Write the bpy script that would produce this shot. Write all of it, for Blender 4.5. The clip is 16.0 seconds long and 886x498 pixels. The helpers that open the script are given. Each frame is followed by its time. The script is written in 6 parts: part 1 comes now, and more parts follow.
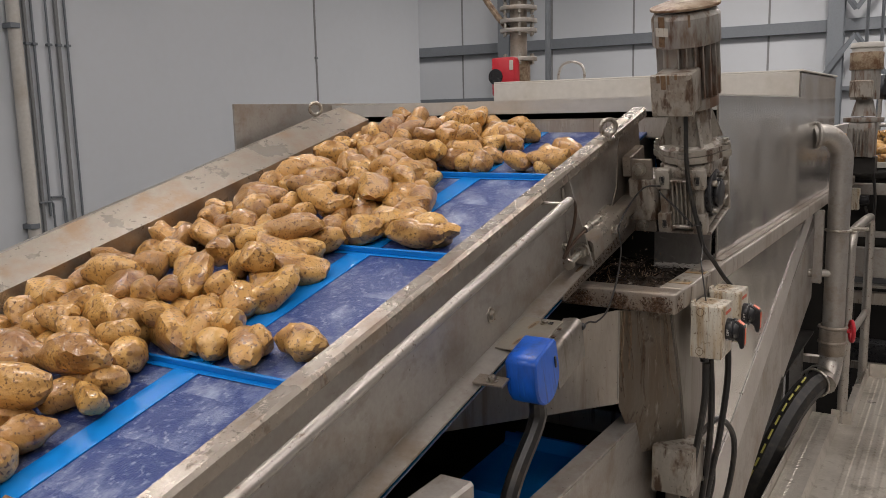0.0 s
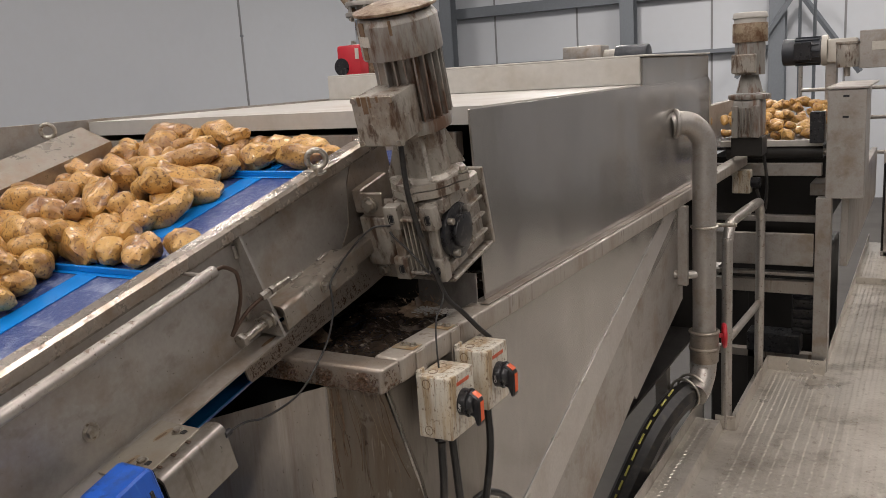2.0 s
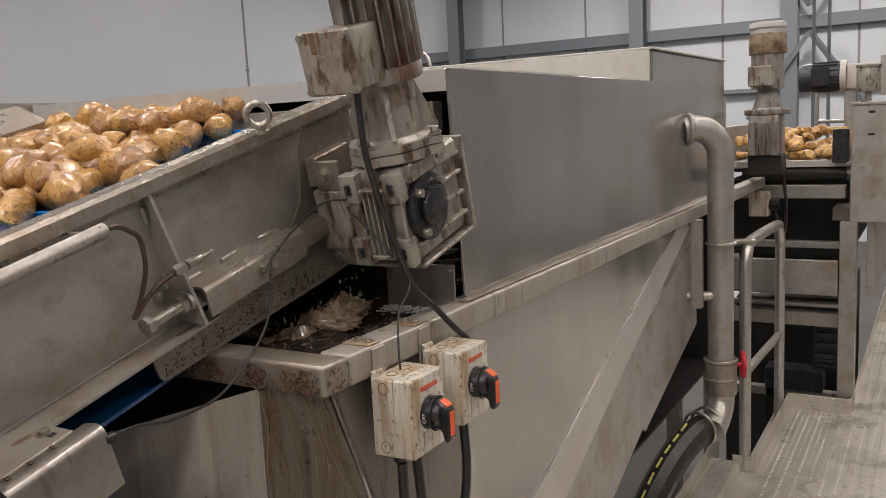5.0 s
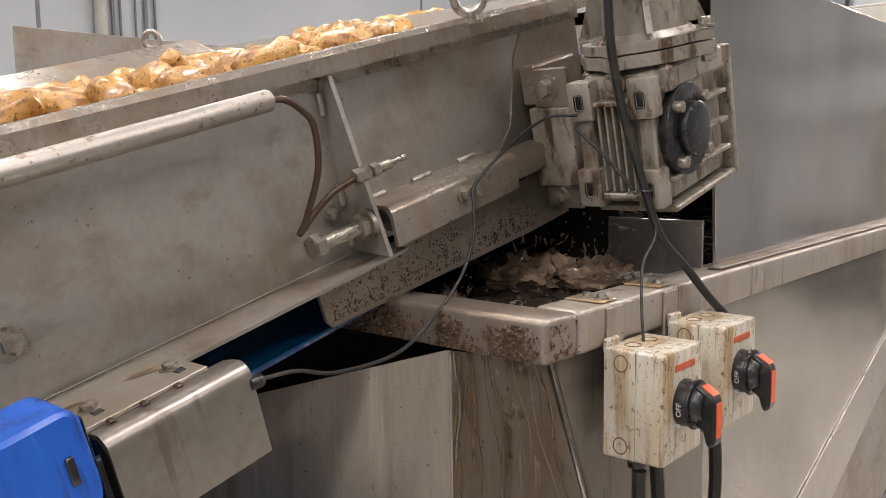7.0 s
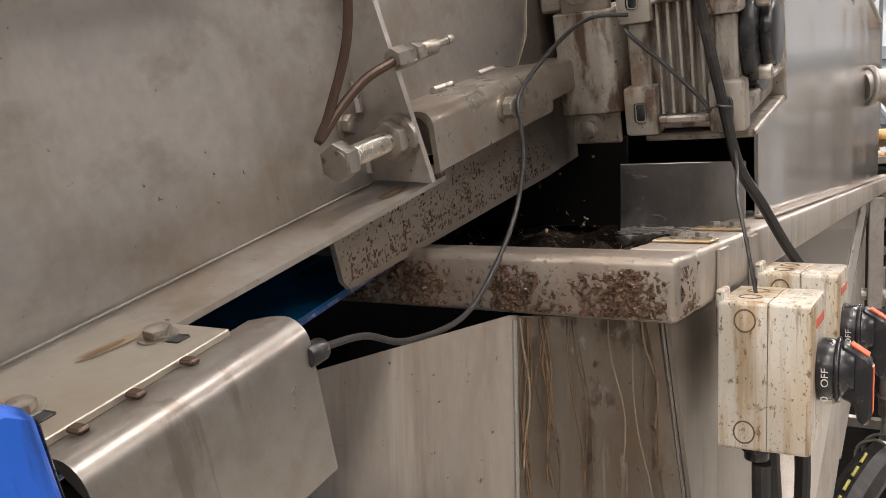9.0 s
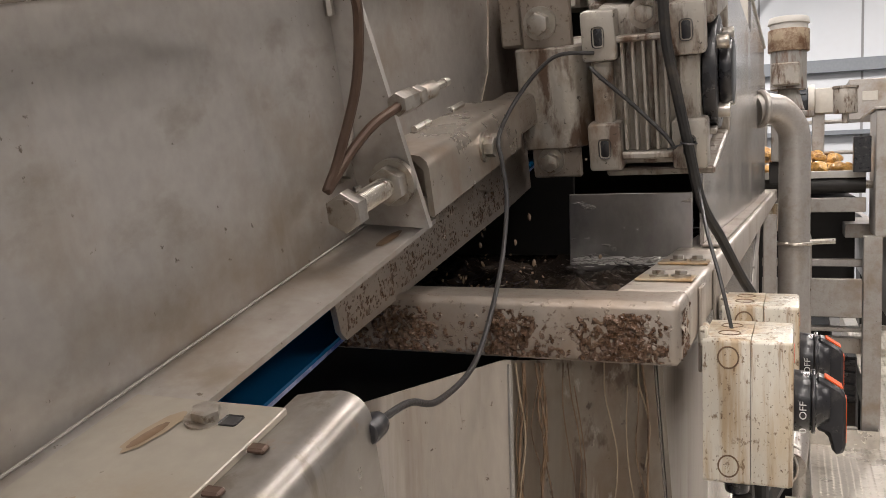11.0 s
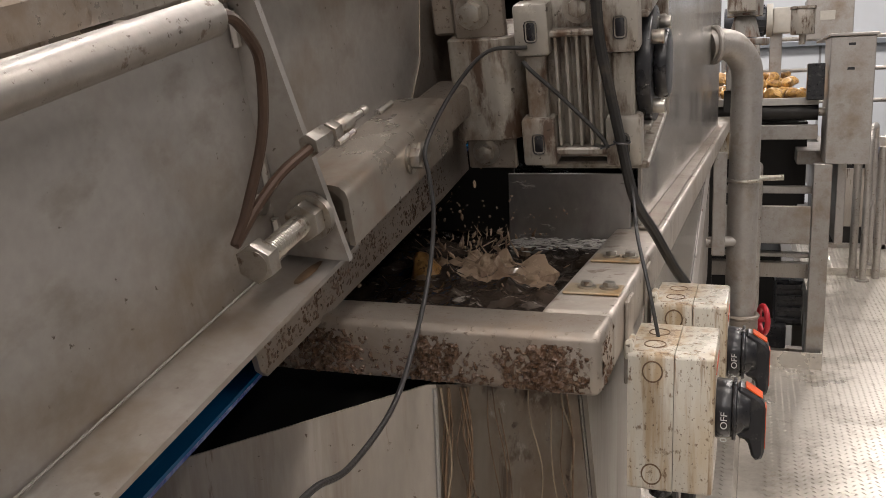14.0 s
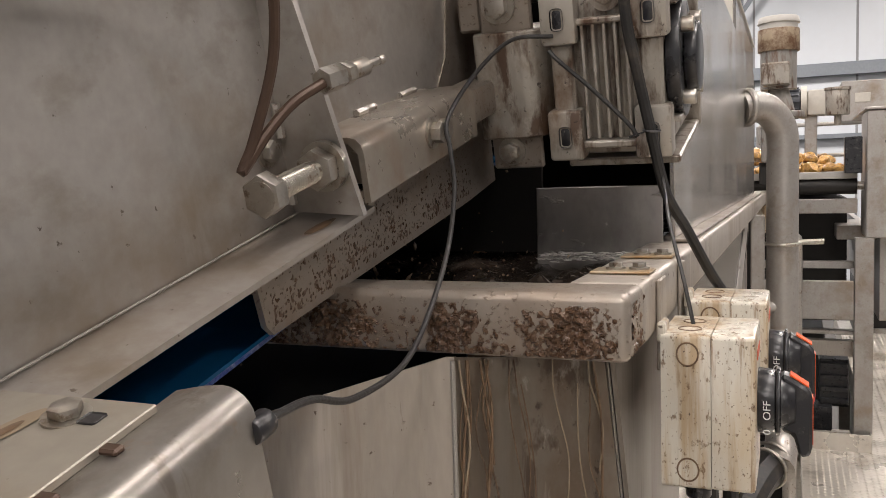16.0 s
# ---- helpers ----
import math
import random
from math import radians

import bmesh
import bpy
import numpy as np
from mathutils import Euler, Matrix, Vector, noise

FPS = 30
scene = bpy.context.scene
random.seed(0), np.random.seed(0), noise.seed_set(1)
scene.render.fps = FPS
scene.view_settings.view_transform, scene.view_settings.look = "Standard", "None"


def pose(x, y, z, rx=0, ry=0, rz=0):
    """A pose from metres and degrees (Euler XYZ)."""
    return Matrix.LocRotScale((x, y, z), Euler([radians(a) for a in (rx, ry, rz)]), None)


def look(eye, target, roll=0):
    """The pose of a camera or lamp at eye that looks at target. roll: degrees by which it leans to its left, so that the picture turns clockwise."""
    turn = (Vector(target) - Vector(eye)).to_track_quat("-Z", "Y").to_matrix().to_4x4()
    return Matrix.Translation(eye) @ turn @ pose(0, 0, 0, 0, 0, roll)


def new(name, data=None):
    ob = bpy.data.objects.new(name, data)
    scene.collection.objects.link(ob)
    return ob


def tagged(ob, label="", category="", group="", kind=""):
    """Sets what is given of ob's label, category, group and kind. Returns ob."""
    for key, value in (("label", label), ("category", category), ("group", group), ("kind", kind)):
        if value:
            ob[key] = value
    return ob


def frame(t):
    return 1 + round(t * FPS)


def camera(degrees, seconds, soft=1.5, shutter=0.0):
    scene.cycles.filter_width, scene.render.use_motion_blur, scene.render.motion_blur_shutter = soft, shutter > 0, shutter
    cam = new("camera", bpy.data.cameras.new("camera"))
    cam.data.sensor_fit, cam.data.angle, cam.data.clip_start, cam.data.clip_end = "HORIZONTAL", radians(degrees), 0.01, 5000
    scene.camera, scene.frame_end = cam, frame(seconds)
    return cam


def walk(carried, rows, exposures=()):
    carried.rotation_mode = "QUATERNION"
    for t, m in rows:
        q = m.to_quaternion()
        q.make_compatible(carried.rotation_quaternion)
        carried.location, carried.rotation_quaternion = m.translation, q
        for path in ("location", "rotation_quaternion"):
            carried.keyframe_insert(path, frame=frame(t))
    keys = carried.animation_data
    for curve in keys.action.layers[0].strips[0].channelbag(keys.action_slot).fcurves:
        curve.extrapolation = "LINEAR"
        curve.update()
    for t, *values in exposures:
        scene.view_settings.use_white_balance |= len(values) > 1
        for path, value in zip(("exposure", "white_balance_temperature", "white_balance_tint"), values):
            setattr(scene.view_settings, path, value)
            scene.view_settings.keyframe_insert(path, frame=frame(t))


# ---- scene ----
cam = camera(55.5, 16.0, 0.85)
PATH = [
    (0, (-0.003, 0.098, 1.811), (-1.044, 1.775, 1.49), -1.3),
    (0.5, (0.17, 0.239, 1.863), (-0.857, 1.92, 1.52), -1.4),
    (1, (0.25, 0.399, 1.887), (-0.769, 2.081, 1.521), -1.6),
    (1.5, (0.266, 0.59, 1.902), (-0.731, 2.282, 1.523), -3.3),
    (2, (0.315, 0.756, 1.912), (-0.676, 2.447, 1.512), -3.6),
    (2.5, (0.353, 0.868, 1.917), (-0.629, 2.561, 1.502), -3.6),
    (3, (0.368, 0.906, 1.914), (-0.614, 2.597, 1.496), -4.1),
    (3.2, (0.372, 0.913, 1.915), (-0.607, 2.605, 1.495), -4.1),
    (5.3, (0.208, 1.072, 1.695), (-0.83, 2.761, 1.426), -2.6),
    (5.5, (0.196, 1.105, 1.674), (-0.935, 2.73, 1.389), -2.3),
    (6, (0.151, 1.195, 1.637), (-1.097, 2.716, 1.275), -0.7),
    (6.5, (0.083, 1.232, 1.589), (-1.229, 2.711, 1.286), -0.7),
    (7, (-0.046, 1.246, 1.567), (-1.365, 2.732, 1.34), -0.8),
    (7.5, (-0.177, 1.351, 1.509), (-1.501, 2.836, 1.301), -1.4),
    (8, (-0.3, 1.341, 1.469), (-1.526, 2.91, 1.277), -1.4),
    (8.5, (-0.363, 1.327, 1.467), (-1.455, 2.992, 1.275), -1.5),
    (9, (-0.375, 1.344, 1.461), (-1.389, 3.057, 1.273), -1.5),
    (9.5, (-0.364, 1.346, 1.484), (-1.288, 3.11, 1.298), -1.3),
    (9.7, (-0.379, 1.341, 1.494), (-1.282, 3.115, 1.308), -1.4),
    (11.8, (-0.47, 1.319, 1.487), (-1.181, 3.181, 1.318), -1.6),
    (12, (-0.47, 1.319, 1.489), (-1.174, 3.183, 1.316), -1.6),
    (12.5, (-0.466, 1.318, 1.49), (-1.168, 3.183, 1.319), -1.6),
    (13, (-0.464, 1.321, 1.497), (-1.153, 3.19, 1.322), -1.6),
    (13.5, (-0.451, 1.321, 1.585), (-1.137, 3.188, 1.371), -1.7),
    (14, (-0.437, 1.355, 1.579), (-1.123, 3.195, 1.198), -2.0),
    (14.5, (-0.433, 1.373, 1.535), (-1.133, 3.224, 1.248), -2.0),
    (15, (-0.45, 1.385, 1.483), (-1.183, 3.237, 1.301), -2.0),
    (15.5, (-0.449, 1.384, 1.472), (-1.206, 3.228, 1.307), -1.8),
    (16, (-0.435, 1.375, 1.473), (-1.202, 3.215, 1.315), -1.7),
]
EXPOSURES = [(0, -0.42), (2.5, -0.24), (5.5, 0.02), (6, 0.30), (6.5, 0.38), (7, 0.38), (8, 0.64), (9, 0.66), (12.5, 0.38), (13.2, 0.30), (14, 0.08), (14.5, 0.42), (15, 0.46), (16, 0.46)]
walk(cam, [(t, look(eye, target, roll)) for t, eye, target, roll in PATH], EXPOSURES)

# ---- light ----
world = bpy.data.worlds.new("hall_air")
world.use_nodes = True
scene.world = world
world.node_tree.nodes["Background"].inputs[0].default_value = (0.9, 0.95, 1.0, 1)
world.node_tree.nodes["Background"].inputs[1].default_value = 0.03
LAMP_POWER = 56.0


# ---- materials ----
def make_mat(name, base, rough=0.5, metal=0.0, dark=None, grain=40.0, bump=0.1, stain=None, stain_scale=3.0, stain_amount=0.5,
             streak=(1, 1, 1), rough_var=0.15, coat=0.0, spec=0.5, vary=False, wave=0.0, lo=0.5, hi=0.72, layers=()):
    """Base colour with fine grain, large blotches of a second colour (stain) and a little relief."""
    m = bpy.data.materials.new(name)
    m.use_nodes = True
    nt = m.node_tree
    n, l = nt.nodes, nt.links
    b = n["Principled BSDF"]
    b.inputs["Metallic"].default_value = metal
    b.inputs["Coat Weight"].default_value = coat
    b.inputs["Specular IOR Level"].default_value = spec
    co = n.new("ShaderNodeTexCoord")
    mp = n.new("ShaderNodeMapping")
    mp.inputs["Scale"].default_value = streak
    if vary:
        info = n.new("ShaderNodeObjectInfo")
        far = n.new("ShaderNodeMath")
        far.operation = "MULTIPLY"
        far.inputs[1].default_value = 53.0
        l.new(info.outputs["Random"], far.inputs[0])
        move = n.new("ShaderNodeVectorMath")
        l.new(co.outputs["Object"], move.inputs[0])
        l.new(far.outputs[0], move.inputs[1])
        l.new(move.outputs[0], mp.inputs[0])
    else:
        l.new(co.outputs["Object"], mp.inputs[0])
    fine = n.new("ShaderNodeTexNoise")
    fine.inputs["Scale"].default_value = grain
    fine.inputs["Detail"].default_value = 6
    l.new(mp.outputs[0], fine.inputs["Vector"])
    big = n.new("ShaderNodeTexNoise")
    big.inputs["Scale"].default_value = stain_scale
    big.inputs["Detail"].default_value = 8
    big.inputs["Roughness"].default_value = 0.65
    l.new(mp.outputs[0], big.inputs["Vector"])
    mix1 = n.new("ShaderNodeMix")
    mix1.data_type = "RGBA"
    d = dark or tuple(c * 0.75 for c in base)
    mix1.inputs[6].default_value = (*d, 1)
    mix1.inputs[7].default_value = (*base, 1)
    l.new(fine.outputs["Fac"], mix1.inputs[0])
    out = mix1.outputs[2]
    if stain:
        ramp = n.new("ShaderNodeMapRange")
        ramp.inputs[1].default_value = lo
        ramp.inputs[2].default_value = hi
        ramp.inputs[4].default_value = stain_amount
        l.new(big.outputs["Fac"], ramp.inputs[0])
        mix2 = n.new("ShaderNodeMix")
        mix2.data_type = "RGBA"
        l.new(ramp.outputs[0], mix2.inputs[0])
        l.new(out, mix2.inputs[6])
        mix2.inputs[7].default_value = (*stain, 1)
        out = mix2.outputs[2]
    humps = []
    for colour, scale, stretch, low, high, amount, height in layers:
        mq = n.new("ShaderNodeMapping")
        mq.inputs["Scale"].default_value = stretch
        mq.inputs["Location"].default_value = (scale * 0.37, scale * 0.11, scale * 0.53)
        l.new(co.outputs["Object"], mq.inputs[0])
        nq = n.new("ShaderNodeTexNoise")
        nq.inputs["Scale"].default_value = scale
        nq.inputs["Detail"].default_value = 7
        nq.inputs["Roughness"].default_value = 0.62
        l.new(mq.outputs[0], nq.inputs["Vector"])
        rq = n.new("ShaderNodeMapRange")
        rq.inputs[1].default_value, rq.inputs[2].default_value, rq.inputs[4].default_value = low, high, amount
        l.new(nq.outputs["Fac"], rq.inputs[0])
        xq = n.new("ShaderNodeMix")
        xq.data_type = "RGBA"
        l.new(rq.outputs[0], xq.inputs[0])
        l.new(out, xq.inputs[6])
        xq.inputs[7].default_value = (*colour, 1)
        out = xq.outputs[2]
        if height:
            humps.append((rq.outputs[0], height))
    l.new(out, b.inputs["Base Color"])
    rr = n.new("ShaderNodeMapRange")
    rr.inputs[3].default_value = max(0.03, rough - rough_var)
    rr.inputs[4].default_value = min(1, rough + rough_var)
    l.new(big.outputs["Fac"], rr.inputs[0])
    l.new(rr.outputs[0], b.inputs["Roughness"])
    if bump:
        bp = n.new("ShaderNodeBump")
        bp.inputs["Strength"].default_value = bump
        bp.inputs["Distance"].default_value = 0.002
        l.new(fine.outputs["Fac"], bp.inputs["Height"])
        if wave:
            dent = n.new("ShaderNodeTexNoise")
            dent.inputs["Scale"].default_value = 3.5
            dent.inputs["Detail"].default_value = 1
            l.new(mp.outputs[0], dent.inputs["Vector"])
            b2 = n.new("ShaderNodeBump")
            b2.inputs["Strength"].default_value = wave
            b2.inputs["Distance"].default_value = 0.02
            l.new(dent.outputs["Fac"], b2.inputs["Height"])
            l.new(b2.outputs[0], bp.inputs["Normal"])
        last = bp
        for sock, height in humps:
            b3 = n.new("ShaderNodeBump")
            b3.inputs["Strength"].default_value = 0.8
            b3.inputs["Distance"].default_value = height
            l.new(sock, b3.inputs["Height"])
            l.new(last.outputs[0], b3.inputs["Normal"])
            last = b3
        l.new(last.outputs[0], b.inputs["Normal"])
    return m


STEEL = make_mat("stainless_steel", (0.44, 0.415, 0.385), 0.42, 0.6, grain=120, bump=0.04, stain=(0.25, 0.19, 0.14), stain_scale=5, stain_amount=0.5, wave=0.1, layers=[((0.075, 0.05, 0.035), 110, (1, 1, 1), 0.67, 0.71, 0.8, 0), ((0.25, 0.185, 0.12), 7, (1, 1, 1), 0.51, 0.68, 0.6, 0), ((0.21, 0.175, 0.135), 22, (1, 0.6, 1), 0.55, 0.68, 0.45, 0), ((0.5, 0.47, 0.43), 16, (1, 1, 0.3), 0.58, 0.75, 0.5, 0)])
STEEL_RUN = make_mat("streaked_steel", (0.45, 0.41, 0.36), 0.4, 0.4, grain=90, bump=0.06, stain=(0.25, 0.185, 0.13), stain_scale=5, stain_amount=0.6, streak=(2.0, 2.0, 0.5), lo=0.48, hi=0.7, layers=[((0.13, 0.08, 0.05), 24, (1, 1, 0.07), 0.60, 0.65, 0.7, 0), ((0.08, 0.045, 0.028), 60, (1, 1, 0.1), 0.64, 0.68, 0.75, 0), ((0.52, 0.48, 0.42), 40, (1, 1, 0.1), 0.6, 0.68, 0.5, 0), ((0.05, 0.03, 0.02), 120, (1, 1, 1), 0.65, 0.70, 0.8, 0.001)])
STEEL_DIRTY = make_mat("muddy_steel", (0.36, 0.315, 0.268), 0.4, 0.6, grain=70, bump=0.15, stain=(0.20, 0.135, 0.085), stain_scale=8, stain_amount=0.6, lo=0.48, hi=0.7, layers=[((0.10, 0.055, 0.03), 200, (1, 1, 1), 0.58, 0.66, 0.6, 0.0008), ((0.24, 0.16, 0.10), 30, (1, 1, 0.5), 0.57, 0.7, 0.4, 0)])
TAB_STEEL = make_mat("dull_tab_steel", (0.40, 0.365, 0.305), 0.42, 0.5, grain=90, bump=0.06, stain=(0.26, 0.19, 0.12), stain_scale=12, stain_amount=0.55, lo=0.5, hi=0.72, layers=[((0.09, 0.055, 0.03), 90, (1, 1, 1), 0.68, 0.72, 0.7, 0)])
GUARD_STEEL = make_mat("dull_guard_steel", (0.34, 0.315, 0.285), 0.33, 0.75, grain=110, bump=0.06, stain=(0.20, 0.175, 0.15), stain_scale=18, stain_amount=0.7, lo=0.46, hi=0.64, layers=[((0.17, 0.14, 0.115), 26, (1.2, 1.2, 0.12), 0.58, 0.63, 0.65, 0), ((0.30, 0.19, 0.11), 40, (1, 1, 1), 0.64, 0.72, 0.5, 0)])
PAD_STEEL = make_mat("stained_strap", (0.44, 0.36, 0.25), 0.34, 0.45, grain=120, bump=0.1, stain=(0.34, 0.20, 0.075), stain_scale=22, stain_amount=0.8, lo=0.42, hi=0.6, layers=[((0.10, 0.06, 0.03), 120, (1, 1, 1), 0.62, 0.68, 0.7, 0)])
LEG_STEEL = make_mat("dull_leg_steel", (0.24, 0.215, 0.185), 0.4, 0.35, grain=90, bump=0.06, stain=(0.13, 0.10, 0.075), stain_scale=6, stain_amount=0.6, streak=(1.6, 1.6, 0.3), lo=0.46, hi=0.66, layers=[((0.08, 0.055, 0.038), 50, (1, 1, 0.08), 0.6, 0.66, 0.6, 0)])
WELD = make_mat("dull_weld", (0.38, 0.35, 0.31), 0.7, 0.15, grain=300, bump=0.5)
FRONT_STEEL = make_mat("dull_front_sheet", (0.44, 0.385, 0.32), 0.42, 0.15, grain=90, bump=0.06, stain=(0.36, 0.27, 0.19), stain_scale=5, stain_amount=0.55, streak=(2.0, 2.0, 0.5), lo=0.48, hi=0.7, layers=[((0.20, 0.135, 0.085), 22, (1, 1, 0.06), 0.50, 0.62, 0.6, 0), ((0.54, 0.49, 0.42), 34, (1, 1, 0.05), 0.58, 0.66, 0.5, 0), ((0.12, 0.07, 0.04), 60, (1, 1, 0.1), 0.64, 0.68, 0.7, 0), ((0.08, 0.045, 0.025), 120, (1, 1, 1), 0.66, 0.70, 0.8, 0)])
STREAK_STEEL = make_mat("streaked_corner_steel", (0.31, 0.265, 0.215), 0.36, 0.2, grain=90, bump=0.08, stain=(0.20, 0.14, 0.09), stain_scale=8, stain_amount=0.75, streak=(2.0, 2.0, 0.25), lo=0.45, hi=0.64, layers=[((0.10, 0.06, 0.038), 40, (1, 1, 0.06), 0.56, 0.63, 0.75, 0.0005), ((0.56, 0.51, 0.44), 60, (1, 1, 0.06), 0.60, 0.68, 0.6, 0.0005), ((0.07, 0.04, 0.025), 90, (1, 1, 0.4), 0.62, 0.67, 0.8, 0.0008)])
RAIL_STEEL = make_mat("worn_rail_steel", (0.40, 0.355, 0.305), 0.27, 0.6, grain=140, bump=0.2, stain=(0.22, 0.15, 0.095), stain_scale=14, stain_amount=0.6, lo=0.48, hi=0.66, layers=[((0.13, 0.08, 0.045), 60, (1, 1, 0.4), 0.58, 0.66, 0.6, 0.0006), ((0.07, 0.045, 0.03), 190, (1, 1, 1), 0.63, 0.68, 0.6, 0), ((0.55, 0.5, 0.44), 50, (1, 0.3, 1), 0.6, 0.7, 0.5, 0)])
CHANNEL_STEEL = make_mat("smooth_channel_steel", (0.42, 0.375, 0.32), 0.3, 0.65, grain=120, bump=0.04, stain=(0.27, 0.165, 0.085), stain_scale=9, stain_amount=0.75, lo=0.46, hi=0.66, layers=[((0.07, 0.04, 0.025), 120, (1, 1, 1), 0.65, 0.70, 0.7, 0)])
# the pale layer paints ripples of wet highlight into the baffle's colour
WET_STEEL = make_mat("wet_dark_steel", (0.58, 0.55, 0.52), 0.22, 0.6, grain=60, bump=0.05, stain=(0.06, 0.05, 0.04), stain_scale=7, stain_amount=0.7, streak=(1, 1, 0.5), wave=1.0, layers=[((0.55, 0.52, 0.48), 16, (1, 1, 2.5), 0.62, 0.66, 0.7, 0.002)])
STEEL_BRIGHT = make_mat("bright_steel", (0.52, 0.49, 0.45), 0.36, 0.75, grain=160, bump=0.12, stain=(0.27, 0.22, 0.17), stain_scale=12, stain_amount=0.55, layers=[((0.14, 0.08, 0.045), 70, (1, 1, 1), 0.60, 0.66, 0.75, 0.0006), ((0.06, 0.035, 0.02), 160, (1, 1, 1), 0.63, 0.68, 0.8, 0)])
# paler than the tank sheet: light on a tilted fold put into colour
STEEL_FOLD = make_mat("lit_fold_steel", (0.60, 0.575, 0.54), 0.4, 0.6, grain=120, bump=0.05, stain=(0.42, 0.38, 0.34), stain_scale=6, stain_amount=0.5, wave=0.1)
CLEAN_PLATE = make_mat("brushed_panel", (0.50, 0.48, 0.455), 0.19, 0.78, grain=60, bump=0.02, stain=(0.40, 0.375, 0.345), stain_scale=2.0, stain_amount=0.3, streak=(1, 0.8, 0.35), wave=0.7, rough_var=0.08, layers=[((0.30, 0.26, 0.21), 9, (1, 1, 0.12), 0.57, 0.72, 0.15, 0), ((0.10, 0.07, 0.05), 110, (1, 1, 1), 0.69, 0.73, 0.6, 0), ((0.58, 0.56, 0.53), 6, (1, 1, 0.5), 0.55, 0.74, 0.35, 0)])
ZINC = make_mat("zinc_bolt", (0.50, 0.47, 0.42), 0.35, 0.9, grain=200, bump=0.15, stain=(0.22, 0.15, 0.09), stain_scale=60, stain_amount=0.6, layers=[((0.12, 0.07, 0.035), 90, (1, 1, 1), 0.58, 0.66, 0.7, 0.0004)])
GEAR_PAINT = make_mat("grey_gear_paint", (0.37, 0.34, 0.295), 0.38, 0.25, grain=110, bump=0.3, stain=(0.12, 0.065, 0.03), stain_scale=16, stain_amount=0.8, streak=(1, 1, 0.6), lo=0.5, hi=0.66, layers=[((0.07, 0.035, 0.018), 38, (1, 1, 0.3), 0.52, 0.62, 0.88, 0.0006), ((0.46, 0.42, 0.36), 60, (1, 1, 1), 0.60, 0.70, 0.55, 0), ((0.03, 0.02, 0.015), 130, (1, 1, 1), 0.63, 0.69, 0.8, 0)])
MOTOR_PAINT = make_mat("grey_motor_paint", (0.31, 0.295, 0.27), 0.45, 0.3, grain=90, bump=0.2, stain=(0.12, 0.055, 0.025), stain_scale=14, stain_amount=0.85, streak=(1.4, 1.4, 0.3), lo=0.5, hi=0.64, layers=[((0.09, 0.04, 0.018), 30, (1, 1, 0.2), 0.55, 0.64, 0.85, 0.0006), ((0.38, 0.33, 0.26), 50, (1, 1, 0.4), 0.60, 0.70, 0.5, 0)])
RUST = make_mat("rusty_cap", (0.36, 0.28, 0.19), 0.45, 0.2, grain=60, bump=0.8, stain=(0.11, 0.05, 0.022), stain_scale=22, stain_amount=0.9, lo=0.42, hi=0.6)
MUD = make_mat("wet_mud", (0.11, 0.06, 0.033), 0.28, 0.0, dark=(0.045, 0.024, 0.014), grain=260, bump=0.9, rough_var=0.2, stain=(0.20, 0.13, 0.08), stain_scale=120, stain_amount=0.7)
CREAM = make_mat("cream_plastic", (0.64, 0.60, 0.51), 0.3, 0.0, grain=50, bump=0.05, stain=(0.45, 0.34, 0.20), stain_scale=12, stain_amount=0.6, streak=(1.8, 1.8, 0.5), lo=0.48, hi=0.68, layers=[((0.34, 0.215, 0.09), 30, (1.5, 1.5, 0.12), 0.49, 0.60, 0.7, 0), ((0.20, 0.11, 0.045), 75, (1.2, 1.2, 0.12), 0.56, 0.64, 0.75, 0), ((0.13, 0.07, 0.03), 150, (1, 1, 0.6), 0.58, 0.64, 0.8, 0), ((0.06, 0.03, 0.015), 260, (1, 1, 1), 0.61, 0.66, 0.8, 0)])
BLACK = make_mat("black_plastic", (0.018, 0.018, 0.02), 0.3, 0.0, dark=(0.01, 0.01, 0.012), grain=60, bump=0.05, stain=(0.14, 0.13, 0.12), stain_scale=45, stain_amount=0.5, lo=0.56, hi=0.7, layers=[((0.22, 0.2, 0.18), 150, (1, 1, 1), 0.64, 0.68, 0.7, 0)])
CABLE = make_mat("black_cable", (0.022, 0.021, 0.02), 0.42, 0.0, dark=(0.012, 0.012, 0.012), grain=60, bump=0.05, stain=(0.09, 0.07, 0.05), stain_scale=30, stain_amount=0.5)
GREY_CABLE = make_mat("grey_cable", (0.036, 0.034, 0.033), 0.42, 0.2, grain=300, bump=0.2)
ORANGE = make_mat("orange_grip", (0.80, 0.11, 0.02), 0.4, 0.0, grain=40, bump=0.03)
BLUE_PLASTIC = make_mat("blue_plastic", (0.012, 0.12, 0.60), 0.33, 0.0, dark=(0.008, 0.09, 0.5), grain=30, bump=0.02, stain=(0.01, 0.045, 0.22), stain_scale=16, stain_amount=0.75, streak=(2, 2, 0.4), layers=[((0.008, 0.03, 0.14), 28, (1.5, 1.5, 0.12), 0.56, 0.63, 0.7, 0), ((0.10, 0.32, 0.8), 24, (1.5, 1.5, 0.12), 0.6, 0.7, 0.4, 0)])
BELT_BLUE = make_mat("dark_blue_belt", (0.03, 0.065, 0.25), 0.34, 0.0, dark=(0.015, 0.035, 0.14), grain=320, bump=0.9, stain=(0.36, 0.42, 0.56), stain_scale=10, stain_amount=0.7, vary=True, streak=(1, 0.7, 1), lo=0.5, hi=0.68, layers=[((0.5, 0.55, 0.66), 70, (1, 1, 1), 0.55, 0.68, 0.5, 0.001)])
